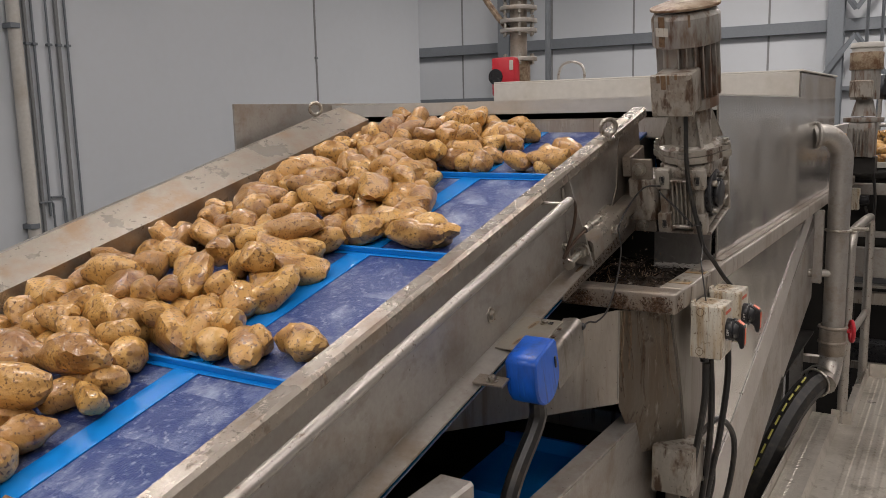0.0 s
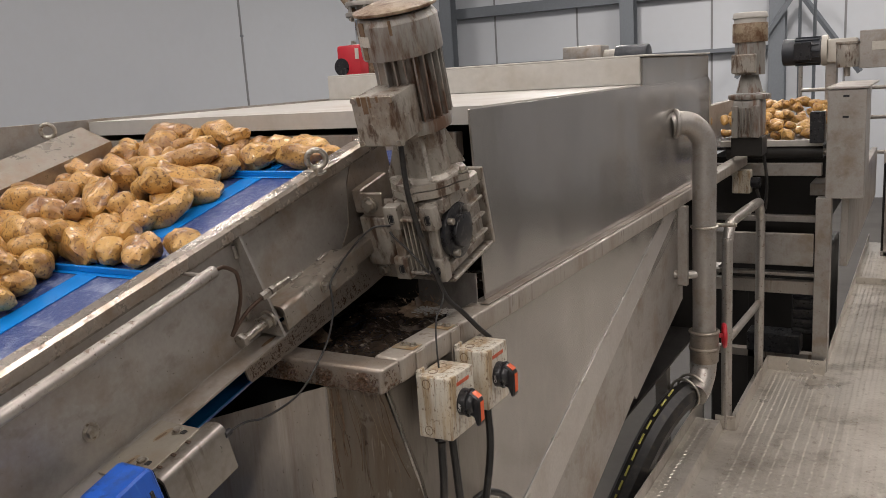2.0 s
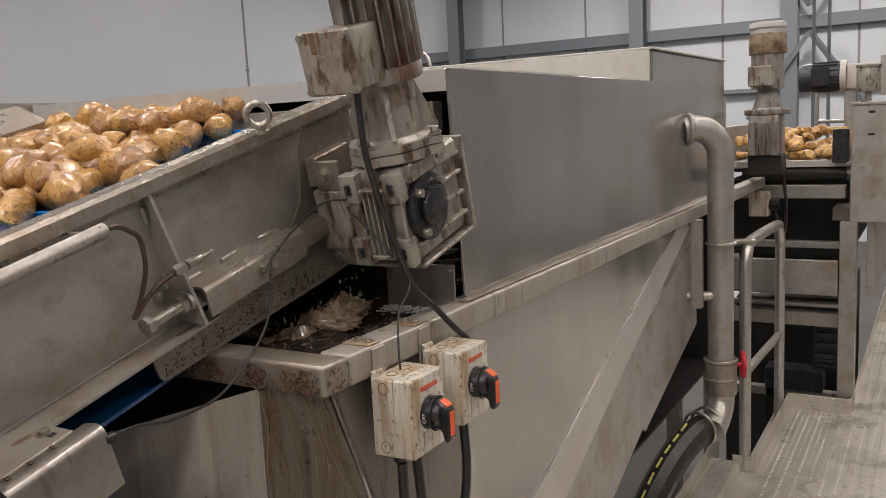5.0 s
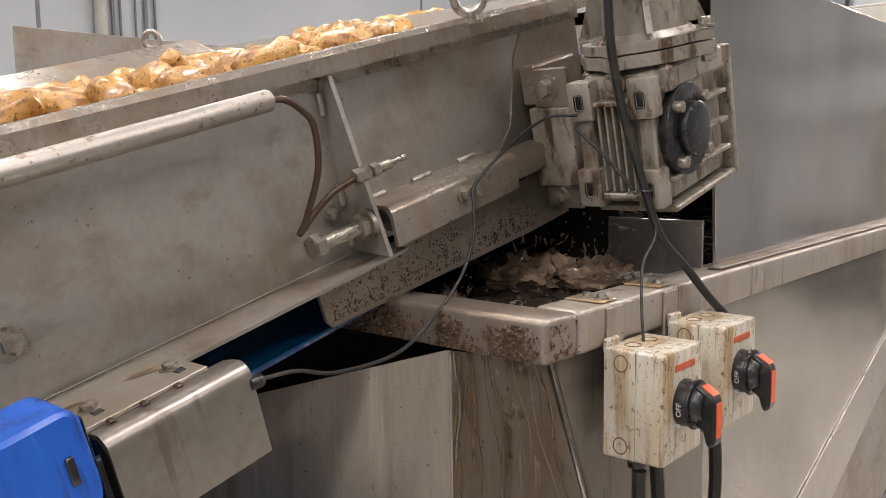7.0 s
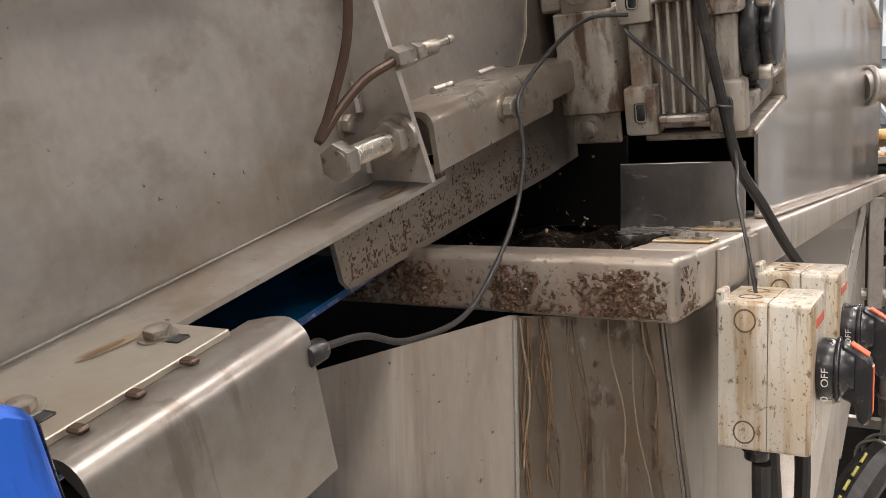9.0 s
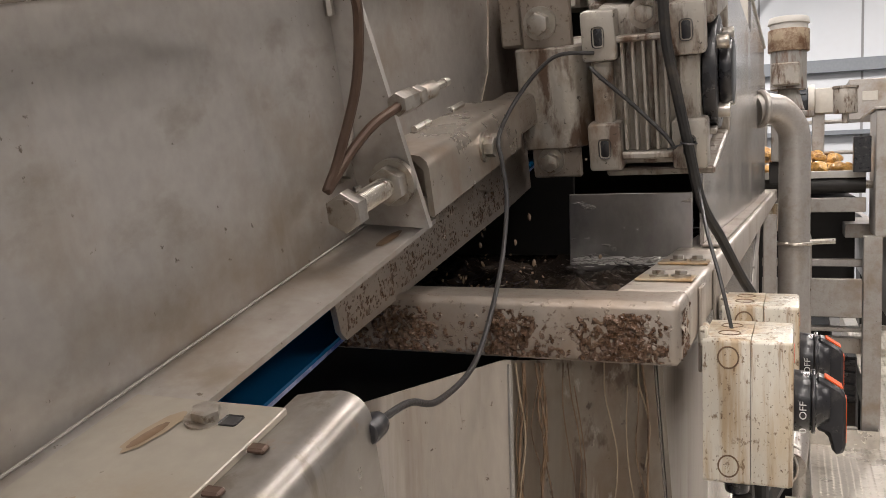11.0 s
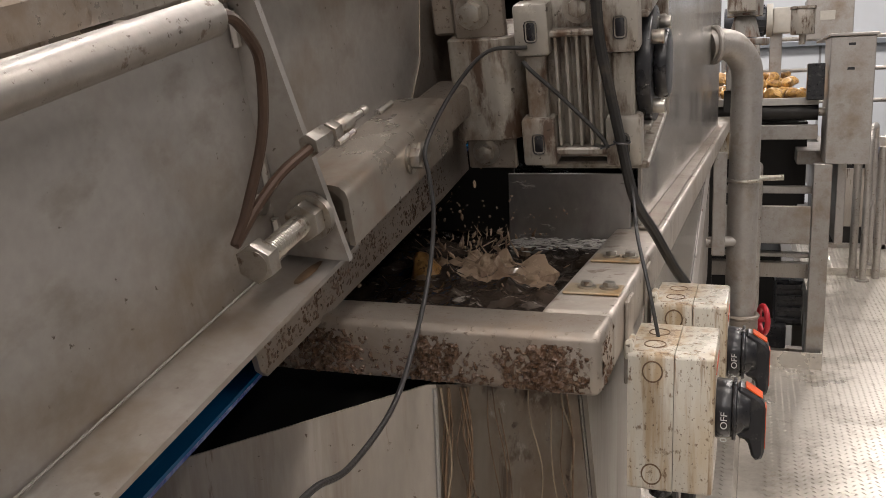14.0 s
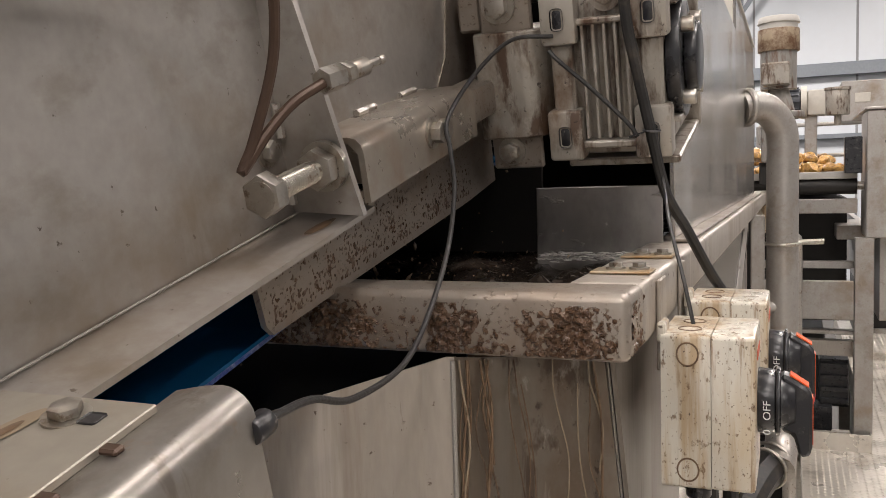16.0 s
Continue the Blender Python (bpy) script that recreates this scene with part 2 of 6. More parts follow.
BELT_CYAN = make_mat("bright_blue_strip", (0.006, 0.24, 0.72), 0.22, 0.0, dark=(0.005, 0.19, 0.6), grain=20, bump=0.03, vary=True)
BELT_BACK = make_mat("smooth_blue_belt_back", (0.006, 0.085, 0.20), 0.16, 0.0, dark=(0.005, 0.06, 0.15), grain=20, bump=0.02, vary=True, layers=[((0.05, 0.22, 0.5), 12, (2, 0.4, 1), 0.55, 0.7, 0.5, 0)])
COPPER = make_mat("tarnished_pipe", (0.095, 0.058, 0.04), 0.42, 0.4, grain=80, bump=0.15, stain=(0.06, 0.035, 0.025), stain_scale=30, stain_amount=0.8)
RUST_STAIN = make_mat("rust_stain", (0.24, 0.165, 0.105), 0.4, 0.3, dark=(0.12, 0.065, 0.03), grain=60, bump=0.3, stain=(0.05, 0.03, 0.018), stain_scale=40, stain_amount=0.7, lo=0.5, hi=0.62)
PALE_RUST = make_mat("pale_rust_film", (0.35, 0.285, 0.20), 0.42, 0.3, dark=(0.27, 0.20, 0.13), grain=90, bump=0.1)
WALL_WHITE = make_mat("white_wall_panel", (0.50, 0.53, 0.565), 0.45, 0.0, dark=(0.485, 0.505, 0.525), grain=8, bump=0.02, stain=(0.44, 0.475, 0.51), stain_scale=0.8, stain_amount=0.5)
# grey of the unseen east wall, set to limit light thrown back on steel
EAST_WALL = make_mat("unseen_wall_grey", (0.30, 0.30, 0.30), 0.5, 0.0, grain=10, bump=0.03, stain=(0.22, 0.22, 0.22), stain_scale=0.9, stain_amount=0.5)
GIRT = make_mat("grey_steel_paint", (0.17, 0.19, 0.21), 0.5, 0.1, grain=30, bump=0.03)
DARK_MOTOR = make_mat("dark_blue_grey_paint", (0.045, 0.05, 0.06), 0.4, 0.1, grain=60, bump=0.05, stain=(0.12, 0.12, 0.12), stain_scale=20, stain_amount=0.4)
SEAM = make_mat("seam_shadow_gap", (0.22, 0.225, 0.23), 0.6, 0.0, grain=30, bump=0.0)
# far darker than bare concrete: shade under the machines put into colour
CONCRETE = make_mat("concrete_floor", (0.07, 0.065, 0.058), 0.55, 0.0, grain=25, bump=0.2, stain=(0.045, 0.042, 0.038), stain_scale=1.2, stain_amount=0.7)
# near-black: dark machinery steel and, inside and below machines, painted shade
DARK_SHADED_STEEL = make_mat("dark_shaded_steel", (0.022, 0.02, 0.018), 0.5, 0.2, grain=40, bump=0.1, stain=(0.01, 0.008, 0.007), stain_scale=6, stain_amount=0.7)
WHITE_CAP = make_mat("white_cover", (0.55, 0.53, 0.49), 0.45, 0.0, grain=30, bump=0.03, stain=(0.34, 0.29, 0.22), stain_scale=3, stain_amount=0.6)
RED = make_mat("red_paint", (0.55, 0.02, 0.035), 0.38, 0.0, grain=30, bump=0.03)
YELLOW = make_mat("yellow_print", (0.55, 0.5, 0.12), 0.5, 0.0, grain=60, bump=0.0, stain=(0.1, 0.09, 0.04), stain_scale=60, stain_amount=0.7)
INK = make_mat("white_print", (0.75, 0.75, 0.74), 0.5, 0.0, grain=60, bump=0.0)
RED_PRINT = make_mat("red_print", (0.62, 0.10, 0.04), 0.5, 0.0, grain=60, bump=0.0, stain=(0.6, 0.45, 0.3), stain_scale=90, stain_amount=0.7)
TREAD = make_mat("tread_plate_metal", (0.68, 0.635, 0.565), 0.32, 0.5, grain=60, bump=0.05, stain=(0.22, 0.19, 0.15), stain_scale=1.6, stain_amount=0.7, layers=[((0.17, 0.14, 0.10), 5, (1, 1, 1), 0.54, 0.66, 0.55, 0), ((0.2, 0.15, 0.1), 26, (1, 1, 1), 0.58, 0.7, 0.5, 0)])
DULL_WHITE = make_mat("printed_label", (0.55, 0.52, 0.46), 0.5, 0.0, grain=60, bump=0.0)


def potato_mat():
    m = bpy.data.materials.new("potato_skin")
    m.use_nodes = True
    nt = m.node_tree
    n, l = nt.nodes, nt.links
    b = n["Principled BSDF"]
    co = n.new("ShaderNodeTexCoord")
    info = n.new("ShaderNodeObjectInfo")
    isl = n.new("ShaderNodeNewGeometry")
    add = n.new("ShaderNodeMath")
    l.new(info.outputs["Random"], add.inputs[0])
    l.new(isl.outputs["Random Per Island"], add.inputs[1])
    shift = n.new("ShaderNodeVectorMath")
    shift.operation = "ADD"
    mul = n.new("ShaderNodeMath")
    mul.operation = "MULTIPLY"
    mul.inputs[1].default_value = 37.0
    l.new(add.outputs[0], mul.inputs[0])
    l.new(co.outputs["Object"], shift.inputs[0])
    l.new(mul.outputs[0], shift.inputs[1])
    tone = n.new("ShaderNodeMapRange")
    tone.inputs[2].default_value = 2.0
    l.new(add.outputs[0], tone.inputs[0])
    skin = n.new("ShaderNodeMix")
    skin.data_type = "RGBA"
    skin.inputs[6].default_value = (0.66, 0.40, 0.125, 1)
    skin.inputs[7].default_value = (0.46, 0.24, 0.07, 1)
    l.new(tone.outputs[0], skin.inputs[0])
    layers = [(45, 0.58, 0.76, 0.4, (0.72, 0.50, 0.21)), (18, 0.50, 0.62, 0.72, (0.24, 0.105, 0.032)), (60, 0.585, 0.66, 0.7, (0.15, 0.065, 0.025)), (170, 0.58, 0.64, 0.85, (0.09, 0.04, 0.018))]
    earthy = n.new("ShaderNodeMapRange")
    earthy.inputs[1].default_value, earthy.inputs[2].default_value, earthy.inputs[4].default_value = 1.4, 1.9, 0.55
    l.new(add.outputs[0], earthy.inputs[0])
    brown = n.new("ShaderNodeMix")
    brown.data_type = "RGBA"
    brown.inputs[7].default_value = (0.22, 0.115, 0.05, 1)
    l.new(earthy.outputs[0], brown.inputs[0])
    l.new(skin.outputs[2], brown.inputs[6])
    out = brown.outputs[2]
    for k, (scale, lo, hi, amount, colour) in enumerate(layers):
        no = n.new("ShaderNodeTexNoise")
        no.inputs["Scale"].default_value = scale
        no.inputs["Detail"].default_value = 5
        l.new(shift.outputs[0], no.inputs["Vector"])
        mr = n.new("ShaderNodeMapRange")
        mr.inputs[1].default_value, mr.inputs[2].default_value, mr.inputs[4].default_value = lo, hi, amount
        l.new(no.outputs["Fac"], mr.inputs[0])
        mx = n.new("ShaderNodeMix")
        mx.data_type = "RGBA"
        l.new(mr.outputs[0], mx.inputs[0])
        l.new(out, mx.inputs[6])
        mx.inputs[7].default_value = (*colour, 1)
        out = mx.outputs[2]
    l.new(out, b.inputs["Base Color"])
    b.inputs["Roughness"].default_value = 0.28
    b.inputs["Coat Weight"].default_value = 0.25
    b.inputs["Coat Roughness"].default_value = 0.12
    bn = n.new("ShaderNodeTexNoise")
    bn.inputs["Scale"].default_value = 120
    l.new(shift.outputs[0], bn.inputs["Vector"])
    bp = n.new("ShaderNodeBump")
    bp.inputs["Strength"].default_value = 0.55
    bp.inputs["Distance"].default_value = 0.003
    l.new(bn.outputs["Fac"], bp.inputs["Height"])
    l.new(bp.outputs[0], b.inputs["Normal"])
    return m


POTATO = potato_mat()
# the two pale streak layers paint reflections onto the dark water
WATER = make_mat("muddy_water", (0.035, 0.026, 0.02), 0.06, 0.0, dark=(0.02, 0.015, 0.012), grain=18, bump=0.0, stain=(0.11, 0.08, 0.06), stain_scale=9, stain_amount=0.6, rough_var=0.03, layers=[((0.26, 0.22, 0.19), 16, (1, 3.2, 1), 0.58, 0.70, 0.4, 0.003), ((0.42, 0.38, 0.34), 48, (1, 3.4, 1), 0.61, 0.67, 0.5, 0.002)])
SPRAY = make_mat("muddy_spray", (0.34, 0.25, 0.18), 0.08, 0.0, dark=(0.25, 0.18, 0.12), grain=40, bump=0.0, spec=0.7, layers=[((0.5, 0.38, 0.28), 80, (1, 1, 0.4), 0.56, 0.66, 0.6, 0.001), ((0.10, 0.06, 0.04), 30, (1, 1, 0.5), 0.5, 0.62, 0.7, 0)])


FOAM = make_mat("pale_froth", (0.66, 0.64, 0.60), 0.2, 0.0, grain=60, bump=0.05)


# ---- mesh helpers ----
def part(name, bm, mat, parent=None, label="", smooth=True):
    me = bpy.data.meshes.new(name)
    bmesh.ops.recalc_face_normals(bm, faces=bm.faces)
    for f in bm.faces:
        f.smooth = smooth
    if smooth:
        for e in bm.edges:
            if len(e.link_faces) == 2 and e.calc_face_angle(0) > 0.6:
                e.smooth = False
    bm.to_mesh(me)
    bm.free()
    me.materials.append(mat)
    ob = new(name, me)
    if parent:
        ob.parent = parent
    if label:
        ob["label"] = label
    return ob


def thing(name, m, label, category, group="", kind=""):
    ob = new(name)
    ob.matrix_basis = m
    ob.empty_display_size = 0.05
    return tagged(ob, label, category, group, kind)


def joined(*bms):
    out = bmesh.new()
    for b in bms:
        me = bpy.data.meshes.new("tmp")
        b.to_mesh(me)
        out.from_mesh(me)
        bpy.data.meshes.remove(me)
        b.free()
    return out


def box(x0, x1, y0, y1, z0, z1, bevel=0.002, seg=1, m=None):
    bm = bmesh.new()
    bmesh.ops.create_cube(bm, size=1)
    for v in bm.verts:
        v.co = Vector(((x0 + x1) / 2 + v.co.x * abs(x1 - x0), (y0 + y1) / 2 + v.co.y * abs(y1 - y0), (z0 + z1) / 2 + v.co.z * abs(z1 - z0)))
    if bevel:
        bmesh.ops.bevel(bm, geom=bm.edges[:], offset=bevel, segments=seg, affect="EDGES", profile=0.5)
    if m is not None:
        bm.transform(m)
    return bm


def cyl(p0, p1, r, r2=None, seg=20, bevel=0.0):
    """A capped cylinder or cone from p0 to p1."""
    p0, p1 = Vector(p0), Vector(p1)
    bm = bmesh.new()
    d = p1 - p0
    bmesh.ops.create_cone(bm, cap_ends=True, segments=seg, radius1=r, radius2=r if r2 is None else r2, depth=d.length)
    if bevel:
        caps = [e for e in bm.edges if any(len(f.verts) > 4 for f in e.link_faces)]
        bmesh.ops.bevel(bm, geom=caps, offset=bevel, segments=2, affect="EDGES", profile=0.5)
    bm.transform(Matrix.Translation((p0 + p1) / 2) @ d.to_track_quat("Z", "Y").to_matrix().to_4x4())
    return bm


def smooth_line(points, steps=8):
    """A Catmull-Rom line through the points."""
    p = [Vector(q) for q in points]
    p = [2 * p[0] - p[1], *p, 2 * p[-1] - p[-2]]
    out = []
    for a, b, c, d in zip(p, p[1:], p[2:], p[3:]):
        for i in range(steps):
            t = i / steps
            out.append(0.5 * (2 * b + (c - a) * t + (2 * a - 5 * b + 4 * c - d) * t * t + (3 * b - a - 3 * c + d) * t ** 3))
    return [*out, p[-2]]


def pipe(points, r, seg=10, steps=8, curved=True):
    line = smooth_line(points, steps) if curved else [Vector(q) for q in points]
    bm = bmesh.new()
    rings = []
    up = Vector((0.31, 0.17, 0.93))
    for i, p in enumerate(line):
        d = (line[min(i + 1, len(line) - 1)] - line[max(i - 1, 0)]).normalized()
        u = (up - d * up.dot(d)).normalized()
        w = d.cross(u)
        up = u
        rings.append([bm.verts.new(p + r * (math.cos(a) * u + math.sin(a) * w)) for a in (2 * math.pi * k / seg for k in range(seg))])
    for a, b in zip(rings, rings[1:]):
        for k in range(seg):
            bm.faces.new((a[k], a[(k + 1) % seg], b[(k + 1) % seg], b[k]))
    bm.faces.new(rings[0][::-1])
    bm.faces.new(rings[-1])
    return bm


def prism(poly, lo, hi, axis="x", bevel=0.0):
    """A flat outline, extruded along an axis. For x the outline is (y, z), for y (x, z), for z (x, y)."""
    bm = bmesh.new()
    place = {"x": lambda a, b, c: (c, a, b), "y": lambda a, b, c: (a, c, b), "z": lambda a, b, c: (a, b, c)}[axis]
    lower = [bm.verts.new(place(a, b, lo)) for a, b in poly]
    upper = [bm.verts.new(place(a, b, hi)) for a, b in poly]
    bm.faces.new(lower)
    bm.faces.new(upper[::-1])
    k = len(poly)
    for i in range(k):
        bm.faces.new((lower[i], upper[i], upper[(i + 1) % k], lower[(i + 1) % k]))
    bmesh.ops.recalc_face_normals(bm, faces=bm.faces)
    if bevel:
        bmesh.ops.bevel(bm, geom=bm.edges[:], offset=bevel, segments=1, affect="EDGES", profile=0.5)
    return bm


def hexa(p0, p1, r):
    return cyl(p0, p1, r, seg=6, bevel=r * 0.08)


def torus(center, normal, major, minor, seg=28, ring=10):
    bm = bmesh.new()
    rows = []
    for i in range(seg):
        a = 2 * math.pi * i / seg
        rows.append([bm.verts.new(((major + minor * math.cos(b)) * math.cos(a), (major + minor * math.cos(b)) * math.sin(a), minor * math.sin(b)))
                     for b in (2 * math.pi * k / ring for k in range(ring))])
    for i in range(seg):
        for k in range(ring):
            bm.faces.new((rows[i][k], rows[(i + 1) % seg][k], rows[(i + 1) % seg][(k + 1) % ring], rows[i][(k + 1) % ring]))
    bm.transform(Matrix.Translation(center) @ Vector(normal).to_track_quat("Z", "Y").to_matrix().to_4x4())
    return bm


def bolt_bm(p, d, r=0.008, h=0.006):
    """A hexagon head on a washer; d points away from the surface."""
    p, d = Vector(p), Vector(d).normalized()
    return joined(cyl(p - d * 0.001, p + d * h * 0.25, r * 1.45, seg=20), hexa(p + d * h * 0.25, p + d * h * 1.25, r))


# ---- hall ----
def slab(name, x0, x1, y0, y1, z0, z1, mat, label, category="wall", bevel=0.0):
    return tagged(part(name, box(x0, x1, y0, y1, z0, z1, bevel), mat), label, category, kind="structure")


FLOOR_Z, WALL_X, WALL_Y, CEIL_Z = -0.75, -9.5, 18.0, 5.6
slab("floor", -14, 7, -7, WALL_Y + 0.3, FLOOR_Z - 0.2, FLOOR_Z, CONCRETE, "concrete floor of the processing hall, darkened for shade under machines", "floor")
wall_left = slab("wall_west", WALL_X - 0.12, WALL_X, -7, 14.66, FLOOR_Z, CEIL_Z, WALL_WHITE, "white insulated wall panels with vertical joints")
slab("wall_outer", -14.1, -14, -7, WALL_Y, FLOOR_Z, CEIL_Z, WALL_WHITE, "white insulated wall beyond the partition")
wall_far = slab("wall_north", -14, 7, WALL_Y, WALL_Y + 0.12, FLOOR_Z, CEIL_Z, WALL_WHITE, "white insulated wall panels behind grey steel framing")
slab("wall_east", 7, 7.1, -7, WALL_Y, FLOOR_Z, CEIL_Z, EAST_WALL, "unseen grey wall closing the hall on the east")
slab("wall_south", -14, 7, -7.1, -7, FLOOR_Z, CEIL_Z, WALL_WHITE, "white insulated wall panels behind the camera")
slab("ceiling", -14, 7, -7, WALL_Y, CEIL_Z, CEIL_Z + 0.1, WALL_WHITE, "white hall ceiling", "ceiling")

for y in (2.3, 5.35, 11.45):
    part("joint", box(WALL_X - 0.002, WALL_X + 0.006, y - 0.022, y + 0.022, FLOOR_Z, CEIL_Z, 0), SEAM, wall_left)
    for z in (1.1, 2.75, 4.4):
        part("joint_screw", box(WALL_X, WALL_X + 0.02, y - 0.045, y + 0.03, z, z + 0.03, 0.004), GIRT, wall_left)
p = thing("conduit", pose(WALL_X, 6.02, FLOOR_Z), "thick white service duct running up the wall panel", "conduit", "conduits on the wall")
part("tube", cyl((0.08, 0, 0), (0.08, 0, CEIL_Z - FLOOR_Z), 0.075, seg=18), WHITE_CAP, p)
for z in (1.3, 3.62, 5.2):
    part("clip", box(0, 0.17, -0.1, 0.02, z, z + 0.06, 0.004), GIRT, p)
for y, r, low in ((6.19, 0.022, -0.7), (6.28, 0.016, 0.66), (6.47, 0.014, 0.4), (6.60, 0.026, 0.3), (6.72, 0.016, 0.3)):
    p = thing("wall_cable", pose(WALL_X, y, 0), "dark thin cable dropping down the wall", "cable", "cables on the wall")
    part("line", cyl((0.03, 0, low), (0.03, 0, CEIL_Z), r, seg=8), GIRT if r < 0.02 else SEAM, p)
    part("clip", box(0, 0.06, -0.03, 0.03, 2.7, 2.73, 0.003), GIRT, p)
p = thing("cable_loop", pose(WALL_X, 6.3, 0.84), "black cable bent in a square loop on the wall", "cable")
part("line", pipe([(0.04, 0.02, -0.6), (0.04, 0.02, -0.03), (0.04, 0.0, 0.0), (0.04, -0.24, 0.0), (0.04, -0.26, 0.03), (0.04, -0.26, 0.25)], 0.014, 8, curved=False), GIRT, p)
part("line", pipe([(0.04, 0.0, 0.05), (0.04, 0.15, 0.05), (0.04, 0.18, 0.02), (0.04, 0.2, -0.6)], 0.014, 8, curved=False), GIRT, p)

# steel framing in front of the far wall
for x in (-13.2, -9.1, -5.0, -2.2, 1.9):
    c = thing("steel_column", pose(x, WALL_Y - 0.32, FLOOR_Z), "grey painted steel column against the far wall", "column", "columns of the far wall")
    for dy in (-0.12, 0.12):
        part("flange", box(-0.14, 0.14, dy - 0.01, dy + 0.01, 0, CEIL_Z - FLOOR_Z, 0.001), GIRT, c)
    part("web", box(-0.008, 0.008, -0.11, 0.11, 0, CEIL_Z - FLOOR_Z, 0), GIRT, c)
for z, h in ((2.08, 0.04), (3.25, 0.11), (4.9, 0.11)):
    g = thing("wall_rail", pose(0, WALL_Y - 0.1, z), "grey painted horizontal rail fixed to the wall", "rail", "rails of the far wall")
    part("beam", box(-14, 7, -0.08, 0.08, -h, h, 0.004), GIRT, g)
for x in (-12.4, -10.43, -8.1, -6.2, -3.45, -1.1, 0.6, 2.9):
    part("joint", box(x - 0.02, x + 0.02, WALL_Y - 0.006, WALL_Y + 0.002, FLOOR_Z, CEIL_Z, 0), SEAM, wall_far)
for sx, sz in ((-1, -1), (1, -1), (-1, 1), (1, 1)):
    b = thing("diagonal_brace", pose(-1.85, WALL_Y - 0.5, 3.05 if sz < 0 else 3.5), "grey angle brace running off the steel column", "brace", "braces of the far wall")
    part("bar", pipe([(0, 0, 0), (sx * 1.05, 0, sz * 1.5)], 0.055, 4, curved=False), GIRT, b)
for x in (-1.22, -1.04):
    t = thing("drop_pipe", pose(x, 12.9, FLOOR_Z), "thin grey pipe hanging down before the wall", "pipe", "thin pipes by the far wall")
    part("tube", cyl((0, 0, 0), (0, 0, CEIL_Z - FLOOR_Z), 0.022, seg=10), GIRT, t)


def ceiling_light(x, y, power=LAMP_POWER):
    f = thing("ceiling_light", pose(x, y, CEIL_Z - 0.12), "long unseen ceiling light with a bright white diffuser", "ceiling light", "ceiling lights")
    part("housing", box(-0.12, 0.12, -0.75, 0.75, 0, 0.11, 0.006), WHITE_CAP, f)
    part("diffuser", box(-0.1, 0.1, -0.73, 0.73, -0.02, -0.002, 0.004), GLOW, f)
    lamp = new("tube_light", bpy.data.lights.new("tube_light", "AREA"))
    lamp.data.shape, lamp.data.size, lamp.data.size_y = "RECTANGLE", 0.3, 1.5
    lamp.data.energy, lamp.data.color = power, (1.0, 0.918, 0.875)
    lamp.matrix_basis = pose(x, y, CEIL_Z - 0.16)


GLOW = bpy.data.materials.new("lamp_diffuser")
GLOW.use_nodes = True
GLOW.node_tree.nodes["Principled BSDF"].inputs["Emission Color"].default_value = (1, 0.918, 0.875, 1)
GLOW.node_tree.nodes["Principled BSDF"].inputs["Emission Strength"].default_value = 8.0
# the y = -4 row is raised to brighten faces turned south
for lx in (-5.5, -2.4, 0.8, 4.0):
    for ly in (-4.0, -0.8, 2.4, 5.6, 9.0):
        if lx < 4 or ly != -0.8:
            ceiling_light(lx, ly, LAMP_POWER * (1.7 if ly < -2 else 1.0))
# unseen row, boosted over four times to brighten the far wall
for lx in (-5.0, -1.6, 1.8):
    ceiling_light(lx, 14.0, 4.2 * LAMP_POWER)

# extra lamp added out of view to brighten the wall past the partition
ceiling_light(-11.6, 14.6, 2.5 * LAMP_POWER)

# ---- walkway ----
def studs(x0, x1, y0, y1, z):
    """Raised tear-drop studs of a tread plate in staggered rows."""
    bm = bmesh.new()
    ny = int((y1 - y0) / 0.032)
    nx = int((x1 - x0) / 0.025)
    for j in range(ny):
        for i in range(nx):
            x, y = x0 + 0.02 + i * 0.025, y0 + 0.02 + (j + 0.5 * (i % 2)) * 0.032
            c, d = math.cos(0.75), math.sin(0.75) * (1 if i % 2 else -1)
            q = [(-0.011, 0), (0, -0.0038), (0.011, 0), (0, 0.0038)]
            base = [bm.verts.new((x + a * c - b * d, y + a * d + b * c, z)) for a, b in q]
            top = bm.verts.new((x, y, z + 0.0034))
            for k in range(4):
                bm.faces.new((base[k], base[(k + 1) % 4], top))
    return bm


WZ = 0.235   # top of the walkway
walkway = tagged(thing("walkway", pose(0, 0, WZ), "raised walkway of stainless tread plate with upturned edges", "walkway"), kind="structure")
part("tread_plate", box(-0.452, 2.2, -3.0, 5.416, -0.006, 0, 0), TREAD, walkway)
part("tread_plate", box(-0.112, 2.2, 5.4165, 9.0, -0.006, -0.0005, 0), TREAD, walkway)
for x0, x1, y0, y1 in ((-0.385, 0.9, 1.6, 5.41), (-0.108, 1.3, 5.42, 8.6)):
    tagged(part("stud", studs(x0, x1, y0, y1, 0.0005), TREAD, walkway, smooth=False), kind="stuff")
part("kick_plate", box(-0.582, -0.577, -3.0, 4.66, -0.12, 0.095, 0.001), TREAD, walkway)
part("edge_step", prism([(-0.576, -0.02), (-0.453, -0.02), (-0.453, 0.002), (-0.466, 0.044), (-0.576, 0.044)], -3.0, 4.52, "y", 0.002), TREAD, walkway)
tagged(part("stud", studs(-0.572, -0.475, 2.6, 4.51, 0.0445), TREAD, walkway, smooth=False), kind="stuff")
# unseen boards added to keep light out from under the walkway
part("shade_board", box(2.2, 2.21, -3.0, 9.0, FLOOR_Z - WZ, 0.0, 0), DARK_SHADED_STEEL, walkway)
